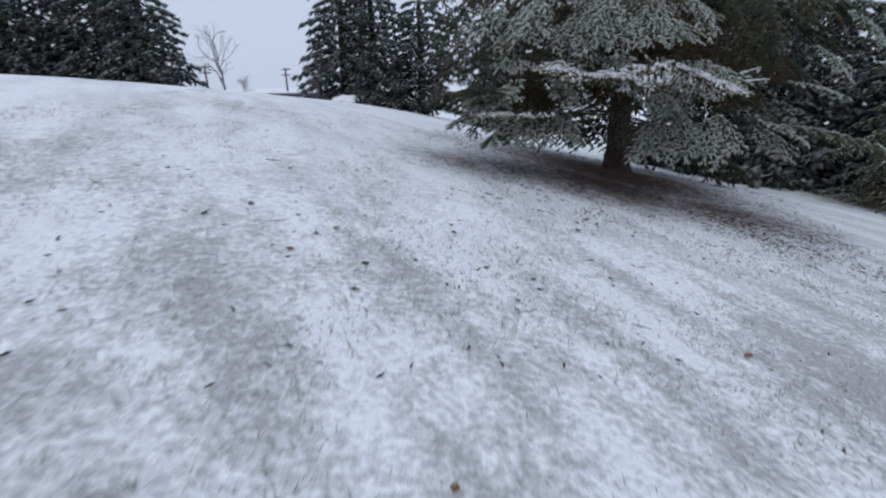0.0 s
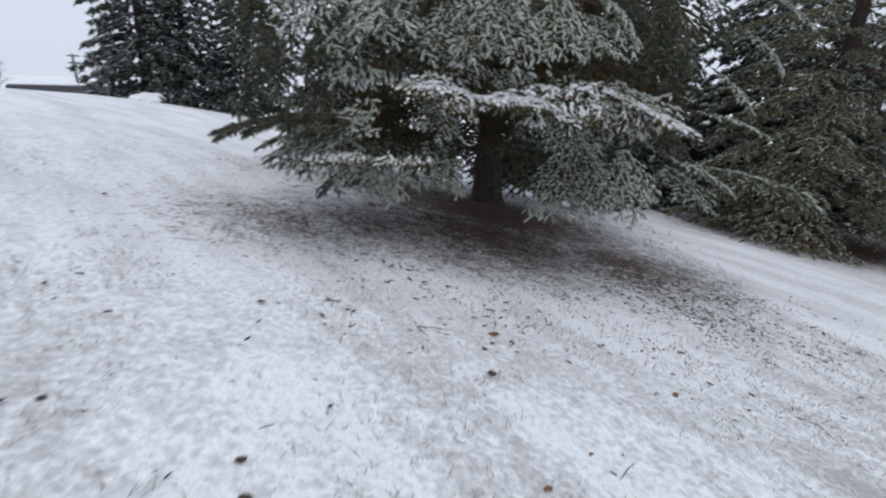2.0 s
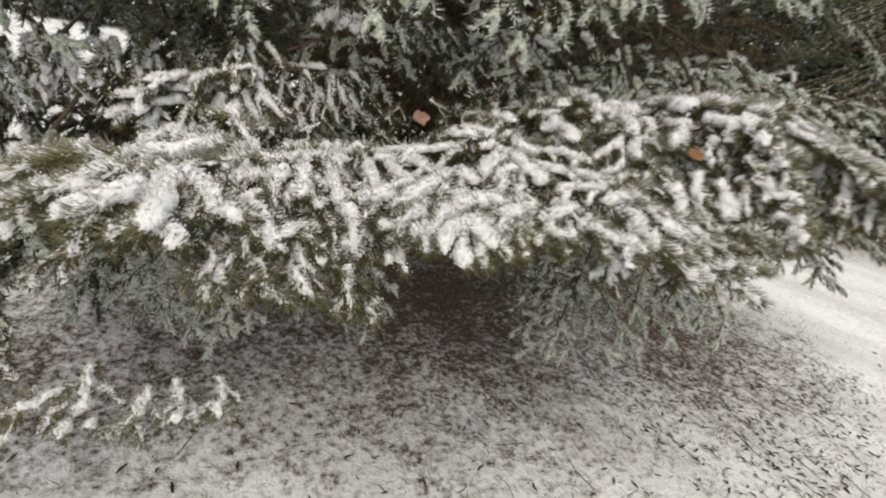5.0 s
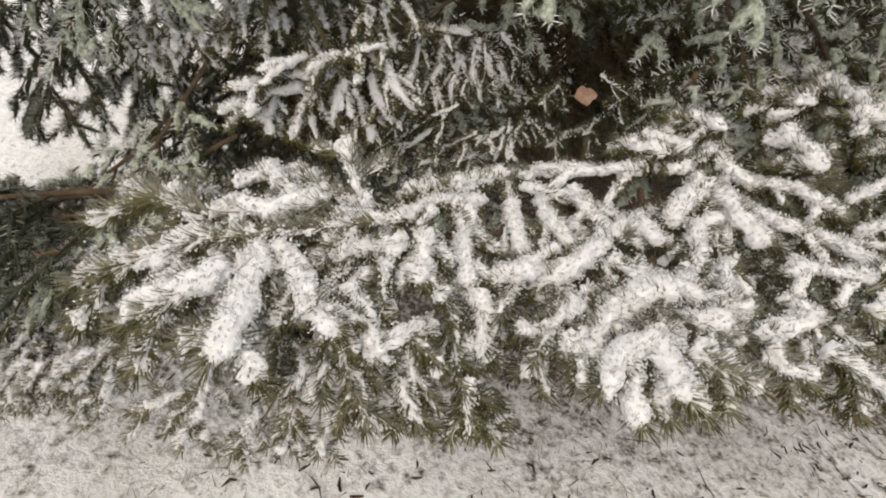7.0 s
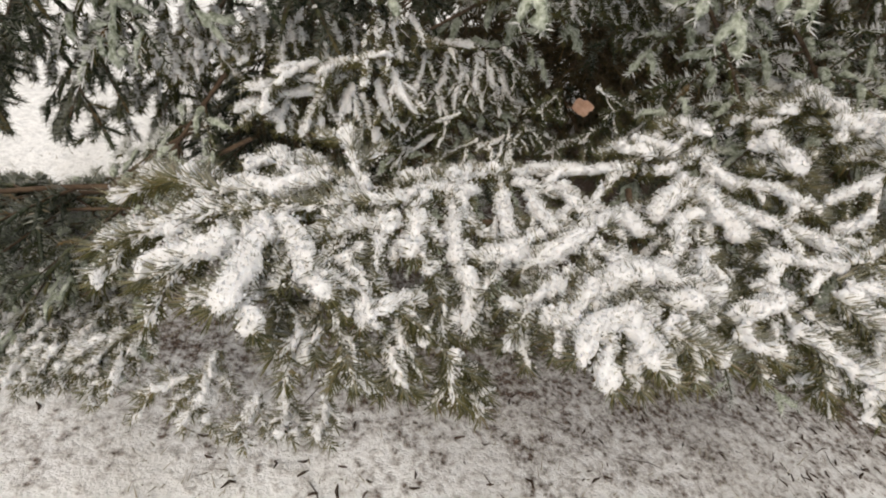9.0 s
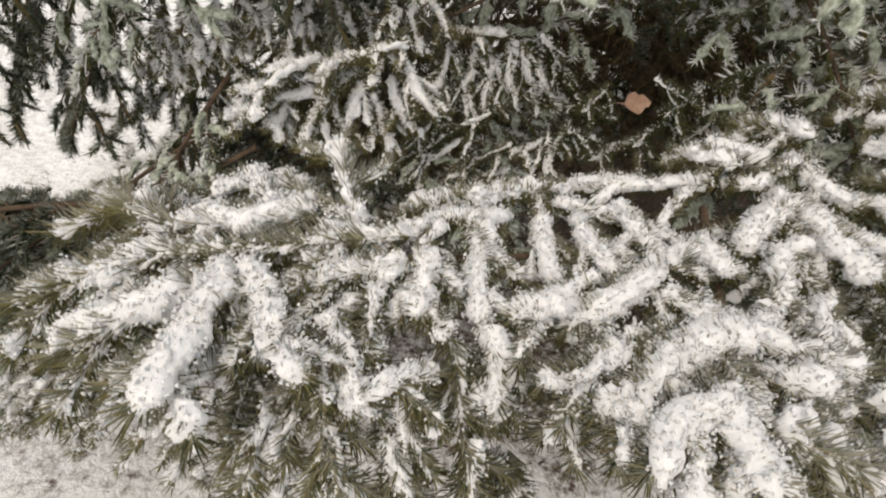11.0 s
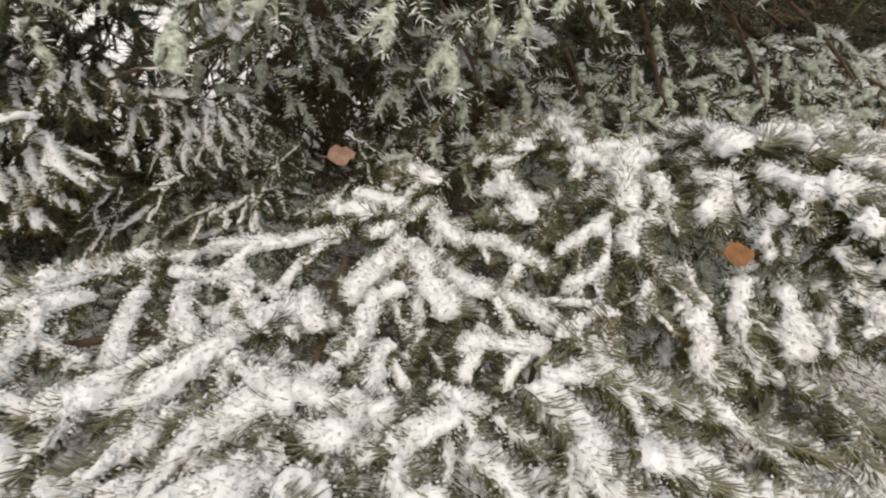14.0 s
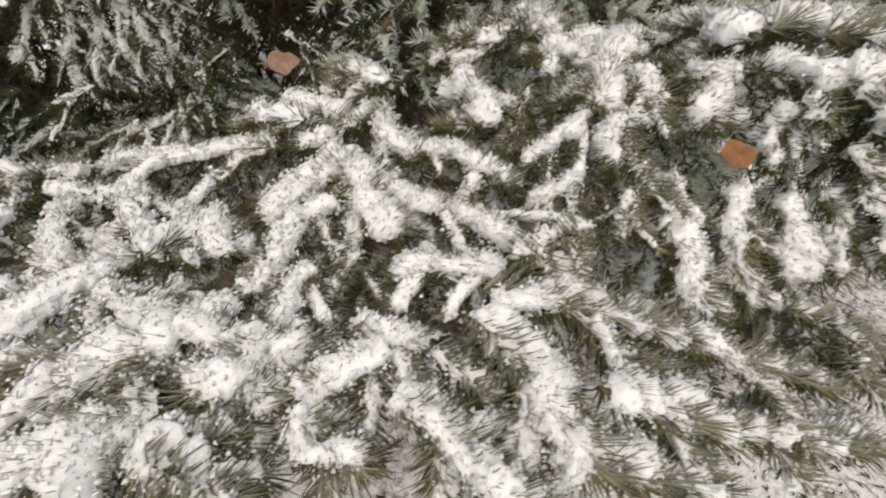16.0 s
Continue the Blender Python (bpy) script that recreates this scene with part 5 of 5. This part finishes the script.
# twigs that hang below the snowy branch
snowy_twig((2.920, 5.100, 1.251), (2.966, 5.045, 1.107), 0.025, 0.79)
snowy_twig((2.968, 5.027, 1.258), (3.025, 5.027, 1.134), 0.025, 0.78)
snowy_twig((3.033, 5.240, 1.269), (3.013, 5.195, 1.130), 0.025, 0.56)
snowy_twig((2.833, 5.297, 1.251), (2.817, 5.254, 1.099), 0.025, 0.67)
snowy_twig((2.973, 5.045, 1.262), (2.900, 4.998, 1.130), 0.025, 0.53)
snowy_twig((2.112, 5.055, 1.204), (2.098, 5.033, 1.105), 0.025, 0.70)
snowy_twig((2.832, 5.042, 1.234), (2.802, 5.031, 1.090), 0.025, 0.69)
snowy_twig((2.645, 5.095, 1.318), (2.606, 5.047, 1.174), 0.025, 0.54)
snowy_twig((2.773, 5.041, 1.281), (2.786, 5.008, 1.178), 0.025, 0.70)
snowy_twig((2.643, 5.198, 1.374), (2.632, 5.175, 1.233), 0.025, 0.47)
snowy_twig((2.176, 5.273, 1.248), (2.136, 5.239, 1.102), 0.025, 0.77)
snowy_twig((2.673, 5.163, 1.334), (2.629, 5.123, 1.204), 0.025, 0.61)
snowy_twig((2.705, 5.156, 1.286), (2.723, 5.109, 1.148), 0.025, 0.81)
snowy_twig((2.381, 5.225, 1.231), (2.379, 5.181, 1.106), 0.025, 0.79)
snowy_twig((2.362, 5.081, 1.148), (2.355, 5.069, 1.022), 0.025, 0.54)
# the outer end of the branch
for i in range(34):
    q, w = rng.random(), rng.random()
    x, y = 2.66 + 0.62 * q, 5.32 - 0.12 * q - 0.34 * w
    z = 1.42 - 0.22 * q - 0.10 * w
    a = radians(300 + 28 * rng.normal())
    ln = rng.uniform(0.12, 0.19)
    snowy_twig((x, y, z), (x + ln * math.cos(a), y + ln * math.sin(a), z - 0.3 * ln), 0.024, rng.uniform(0.5, 1.0))

# dry twigs inside the crown, in the same dimmed needles
for i in range(26):
    a = radians(rng.uniform(205, 300))
    r1 = rng.uniform(2.5, 3.4)
    zt = rng.uniform(1.0, 1.9)
    spruce_bough((TRUNK[0] + r1 * math.cos(a), TRUNK[1] + r1 * math.sin(a), zt), zt + rng.uniform(0.1, 0.4), i, rng.uniform(-30, 30), DARK_COARSE)


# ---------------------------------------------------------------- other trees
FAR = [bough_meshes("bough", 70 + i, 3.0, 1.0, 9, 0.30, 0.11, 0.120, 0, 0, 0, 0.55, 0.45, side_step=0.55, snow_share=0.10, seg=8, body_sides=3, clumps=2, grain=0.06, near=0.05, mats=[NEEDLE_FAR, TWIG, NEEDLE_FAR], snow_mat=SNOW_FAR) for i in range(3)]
FAR_TRUNK = trunk_mesh("far_trunk", 0.22, 12.0, 9)


def far_spruce(x, y, height, spread, label, low=0.35, levels=16, group="spruces on the lawn", kinds=None, nominal=3.0):
    kinds = kinds or FAR
    z = float(ground_z(x, y))
    tree = thing("spruce_tree", label, "tree", group, (x, y, z))
    k = height / 12.0
    part("trunk", FAR_TRUNK, tree, "", Matrix.Scale(k, 4))
    heights = [low + 0.42 * i for i in range(levels)]
    while heights[-1] < height - 0.8:
        heights.append(heights[-1] + 1.3)
    for i, h in enumerate(heights):
        f = h / height
        ln = spread * (1 - 0.93 * f) * rng.uniform(0.88, 1.12)
        count = 8 if i < levels else 5
        off = rng.uniform(0, 360)
        for j in range(count):
            a = radians(off + j * 360 / count + rng.uniform(-14, 14))
            l2 = ln * rng.uniform(0.75, 1.15)
            wood, snow = kinds[int(rng.integers(3))]
            m = aim((0, 0, h), (l2 * math.cos(a), l2 * math.sin(a), max(0.12 * h, h - 0.22 * l2)), nominal, 0, CHORD)
            ob = part("bough", wood, tree, "", m)
            tagged(part("snow", snow, ob), kind="stuff")
    return tree


DARK = "tall dark green spruce dusted with snow on the rise"
far_spruce(-15.4, 28.5, 13, 2.7, DARK)
far_spruce(-18.3, 29.5, 14, 3.5, DARK)
far_spruce(-22.5, 28.5, 13, 3.5, DARK)
far_spruce(-26.5, 30.0, 12, 3.2, "frosted pale spruce at the edge of the lawn")
far_spruce(-4.9, 29.5, 14, 2.6, DARK)
far_spruce(-3.3, 30.5, 13, 2.4, DARK)
far_spruce(-0.6, 33.0, 12, 3.0, DARK)
far_spruce(TRUNK_RIGHT[0], TRUNK_RIGHT[1], 12, 3.6, "broad spruce with snowy boughs down to the ground", low=0.5, kinds=FROSTED_COARSE, nominal=3.6, levels=14)
far_spruce(18.5, 7.0, 12, 3.6, DARK)
far_spruce(9.3, 15.0, 13, 3.4, DARK)
far_spruce(14.5, 13.2, 12, 3.4, DARK)
far_spruce(4.5, 30.0, 13, 3.2, DARK)
far_spruce(16.0, 20.0, 13, 3.8, DARK)
far_spruce(21.5, 14.5, 13, 3.8, DARK)


def bare_tree(x, y, height, label, seed, lean=0.0, levels=5, first=0.35):
    r = np.random.default_rng(seed)
    z = float(ground_z(x, y))
    tree = thing("bare_tree", label, "tree", at=(x, y, z))
    trunk, crown = Pile(), Pile()

    def grow(p, d, ln, rad, level, pile):
        pts = [p]
        for _ in range(4):
            d = unit(d + r.normal(0, 0.10, 3) + np.array([0, 0, 0.05]))
            pts.append(pts[-1] + d * ln / 4)
        tube(pile, pts, np.linspace(rad, rad * 0.65, 5), 6 if level < 2 else 4)
        if level >= levels:
            return
        for k in range(3 if level < 3 else 2):
            a = r.random() * 6.28
            u, w = frames_of(d[None])
            out = np.cos(a) * u[0] + np.sin(a) * w[0]
            grow(pts[-1] if k < 2 else pts[2], unit(d + out * r.uniform(0.45, 0.85)), ln * r.uniform(0.62, 0.85), rad * 0.6, level + 1, crown)

    grow(np.array([0, 0, -0.2]), unit(np.array([lean, 0, 1.0])), height * first, height * 0.02, 0, trunk)
    part("trunk", trunk.mesh("bare_trunk", [GREY_WOOD]), tree)
    part("crown", crown.mesh("bare_crown", [GREY_WOOD]), tree, "leafless grey twigs")


bare_tree(-11.9, 29.8, 3.9, "bare leafless tree with thin grey branches", 5)
bare_tree(-10.9, 30.2, 2.4, "bare leafless bush on the rise", 8, first=0.2)
bare_tree(-6.1, 27.4, 2.6, "frosted bare young tree in front of the spruces", 12)


def utility_pole(x, y, top):
    z = float(ground_z(x, y)) - 0.3
    height = top - z
    pole = thing("utility_pole", "wooden utility pole with two crossarms, far off", "pole", "utility poles", (x, y, z))
    p = Pile()
    tube(p, [(0, 0, 0), (0, 0, height)], [0.13, 0.09], 8)
    part("post", p.mesh("post", [POLE_WOOD]), pole)
    for h in (height - 0.15, height - 0.75):
        bm = bmesh.new()
        bmesh.ops.create_cube(bm, size=1, matrix=pose(0, 0.2, h) @ Matrix.Diagonal((0.95, 0.10, 0.12, 1)))
        me = bpy.data.meshes.new("crossarm")
        bm.to_mesh(me)
        bm.free()
        me.materials.append(POLE_WOOD)
        part("crossarm", me, pole)


utility_pole(-23.6, 55.0, 3.4)
utility_pole(-16.1, 58.2, 3.1)


def box(name, size, at, mat, parent, bevel=0.02, label=""):
    bm = bmesh.new()
    bmesh.ops.create_cube(bm, size=1, matrix=Matrix.Diagonal((*size, 1)))
    bmesh.ops.bevel(bm, geom=bm.edges[:], offset=bevel, segments=1, affect="EDGES")
    me = bpy.data.meshes.new(name)
    bm.to_mesh(me)
    bm.free()
    me.materials.append(mat)
    return part(name, me, parent, label, Matrix.Translation(at))


def house():
    x, y = -11.2, 51.0
    h = thing("house", "low grey house with a flat snow-covered roof beyond the rise", "house", at=(x, y, -2.35))
    box("wall", (11, 6, 2.6), (0, 0, 1.3), WALL_PAINT, h)
    box("fascia", (12.4, 7.4, 0.28), (0, 0, 2.72), FASCIA, h)
    box("roof_snow", (12.3, 7.3, 0.16), (0, 0, 2.94), SNOW_FAR, h, 0.06, "white snow on the roof")


house()


def snowy_mound(x, y, size):
    bm = bmesh.new()
    bmesh.ops.create_icosphere(bm, subdivisions=4, radius=1)
    for v in bm.verts:
        k = 1 + 0.25 * noise.noise(v.co * 1.7)
        v.co = Vector((v.co.x * size * k, v.co.y * 0.8 * size * k, v.co.z * 0.42 * size * k))
    me = bpy.data.meshes.new("snowy_rock")
    bm.to_mesh(me)
    bm.free()
    me.materials.append(SNOW_FAR)
    ob = new("snowy_rock", me)
    ob.location = (x, y, float(ground_z(x, y)) + 0.05)
    tagged(ob, "low rock under a smooth cap of snow", "rock")


snowy_mound(-4.6, 27.4, 0.75)


# ---------------------------------------------------------------- small things on the lawn
def grass_stuff():
    n = 60000
    x, y = rng.uniform(-4.5, 6.5, n), rng.uniform(0.2, 9.5, n)
    keep = (value_noise(x * 1.6, y * 0.8, 11) * 0.6 + value_noise(x * 6, y * 6, 12) * 0.4 + 0.25 * rng.random(n) - 0.05 * np.clip(y - 2.5, 0, 3)) > 0.60
    keep &= np.hypot(x - TRUNK[0], y - TRUNK[1]) > 2.6
    x, y = x[keep], y[keep]
    z = ground_z(x, y)
    n = len(x)
    a = rng.random(n) * 6.28
    h = rng.uniform(0.010, 0.040, n)
    lean = rng.uniform(0.4, 1.8, n) * h
    d = np.stack([np.cos(a), np.sin(a), 0 * a], -1)
    s = np.stack([-np.sin(a), np.cos(a), 0 * a], -1) * 0.0032
    p = np.stack([x, y, z + 0.004], -1)
    v = np.stack([p - s, p + s, p + d * lean[:, None] + np.array([0, 0, 1]) * h[:, None], p + d * 0.002], 1)
    o = np.arange(n)[:, None, None] * 4
    t = o + np.array([[0, 1, 2], [1, 3, 2], [3, 0, 2]])[None]
    ob = new("grass", mesh_of("grass", v, t, [GRASS], smooth=False))
    tagged(ob, "frosted short grass blades poking through thin snow", "grass", kind="stuff")


def litter_stuff():
    pile = Pile()
    n = 2600
    a = rng.uniform(0, 6.28, n)
    rad = 3.3 * np.sqrt(rng.random(n)) + np.abs(rng.normal(0, 0.5, n))
    x, y = TRUNK[0] + rad * np.cos(a), TRUNK[1] + rad * np.sin(a)
    k = 700
    x[:k], y[:k] = rng.normal(4.4, 0.9, k), rng.normal(5.5, 0.55, k)
    x[k:k + 260], y[k:k + 260] = rng.uniform(-2.5, 5, 260), rng.uniform(1.0, 6.0, 260)
    x[k + 260:k + 700], y[k + 260:k + 700] = rng.uniform(0.5, 6, 440), rng.uniform(4.3, 6.2, 440)
    for i in range(n):
        ln = rng.uniform(0.012, 0.05) if rng.random() < 0.9 else rng.uniform(0.06, 0.22)
        th = rng.random() * 6.28
        p0 = np.array([x[i], y[i], float(ground_z(x[i], y[i])) + 0.006])
        p1 = p0 + np.array([np.cos(th), np.sin(th), 0]) * ln
        p1[2] = float(ground_z(p1[0], p1[1])) + rng.uniform(0.004, 0.014)
        mid = (p0 + p1) / 2 + rng.normal(0, 0.1 * ln, 3) * (1, 1, 0.3)
        w = min(0.007, 0.12 * ln + 0.0012) if ln < 0.06 else 0.003
        tube(pile, [p0, mid, p1], [w * 0.6, w, w * 0.4], 4)
    ob = new("twig_litter", pile.mesh("twig_litter", [LITTER]))
    tagged(ob, "dark fallen twigs and cone scales on snow under the spruce", "litter", kind="stuff")


def leaf_mesh(name, mat, size, seed):
    r = np.random.default_rng(seed)
    g, w = np.linspace(0, 1, 8), np.linspace(-1, 1, 5)
    width = 0.36 * np.sin(np.pi * g ** 0.8) + 0.015
    x = np.repeat(g[:, None], 5, 1)
    y = width[:, None] * w[None] * (1 + 0.12 * r.normal(size=(8, 5)))
    z = 0.22 * (g[:, None] - 0.5) ** 2 + 0.25 * (w[None] ** 2) * width[:, None] + 0.03 * r.normal(size=(8, 5))
    top = np.stack([x - 0.5, y, z], -1) * size
    low = top - np.array([0, 0, 0.0006])
    i, j = np.meshgrid(np.arange(7), np.arange(4), indexing="ij")
    a = i * 5 + j
    t = np.concatenate([np.stack([a, a + 5, a + 6], -1).reshape(-1, 3), np.stack([a, a + 6, a + 1], -1).reshape(-1, 3)])
    pile = Pile()
    pile.add(top.reshape(-1, 3), t)
    pile.add(low.reshape(-1, 3), t[:, ::-1])
    tube(pile, np.array([(-0.5, 0, 0.05), (-0.62, 0.02, 0.06), (-0.75, 0.05, 0.04)]) * size, [0.001, 0.0009, 0.0008], 4)
    return pile.mesh(name, [mat])


LEAVES = {"tan": leaf_mesh("leaf_tan", LEAF_TAN, 0.062, 1), "brown": leaf_mesh("leaf_brown", LEAF_BROWN, 0.062, 2), "dark": leaf_mesh("leaf_dark", LEAF_DARK, 0.06, 3)}


def leaf(kind, x, y, z=None, turn=0.0, tilt=6.0, size=1.0, label=""):
    ob = new("fallen_leaf", LEAVES[kind])
    ob.matrix_world = pose(x, y, float(ground_z(x, y)) + 0.008 if z is None else z, tilt, 4, turn) @ Matrix.Scale(size, 4)
    tagged(ob, label or {"tan": "pale tan fallen leaf", "brown": "curled brown fallen leaf lying on snow", "dark": "small dark fallen leaf lying on snow"}[kind], "leaf", "fallen leaves")


grass_stuff()
litter_stuff()
leaf("tan", 1.965, 5.745, 1.285, 15, 50, 1.0, "pale tan dry leaf caught among spruce twigs")
leaf("brown", 2.385, 5.140, 1.318, -10, 42, 0.72, "orange-brown dry leaf caught under a snowy twig")
for i, (x, y) in enumerate(((0.17, 4.74), (-0.48, 2.38), (-0.12, 2.23), (0.44, 2.12), (0.64, 2.63), (1.86, 2.05), (-0.68, 3.78), (-0.85, 4.74), (-1.0, 6.45), (1.38, 4.08))):
    leaf("dark" if i not in (5,) else "brown", x, y, None, 37 * i, 5, (0.8, 1.0, 0.7, 0.6)[i % 4])
for i in range(26):
    leaf("dark", rng.uniform(-1.6, 0.5) , rng.uniform(1.7, 4.6), None, rng.uniform(0, 360), 8, rng.uniform(0.35, 0.95))
for i in range(10):
    leaf("brown", rng.uniform(1.2, 4.2), rng.uniform(3.2, 5.4), None, rng.uniform(0, 360), 8, rng.uniform(0.4, 0.8))
leaf("brown", 0.0, 0.75, None, 80, 5, 0.75)
leaf("brown", 1.60, 4.55, None, 150, 5, 1.2)
leaf("brown", -0.75, 2.9, None, 10, 5, 0.8)
leaf("brown", -0.95, 2.4, None, 60, 5, 0.9)
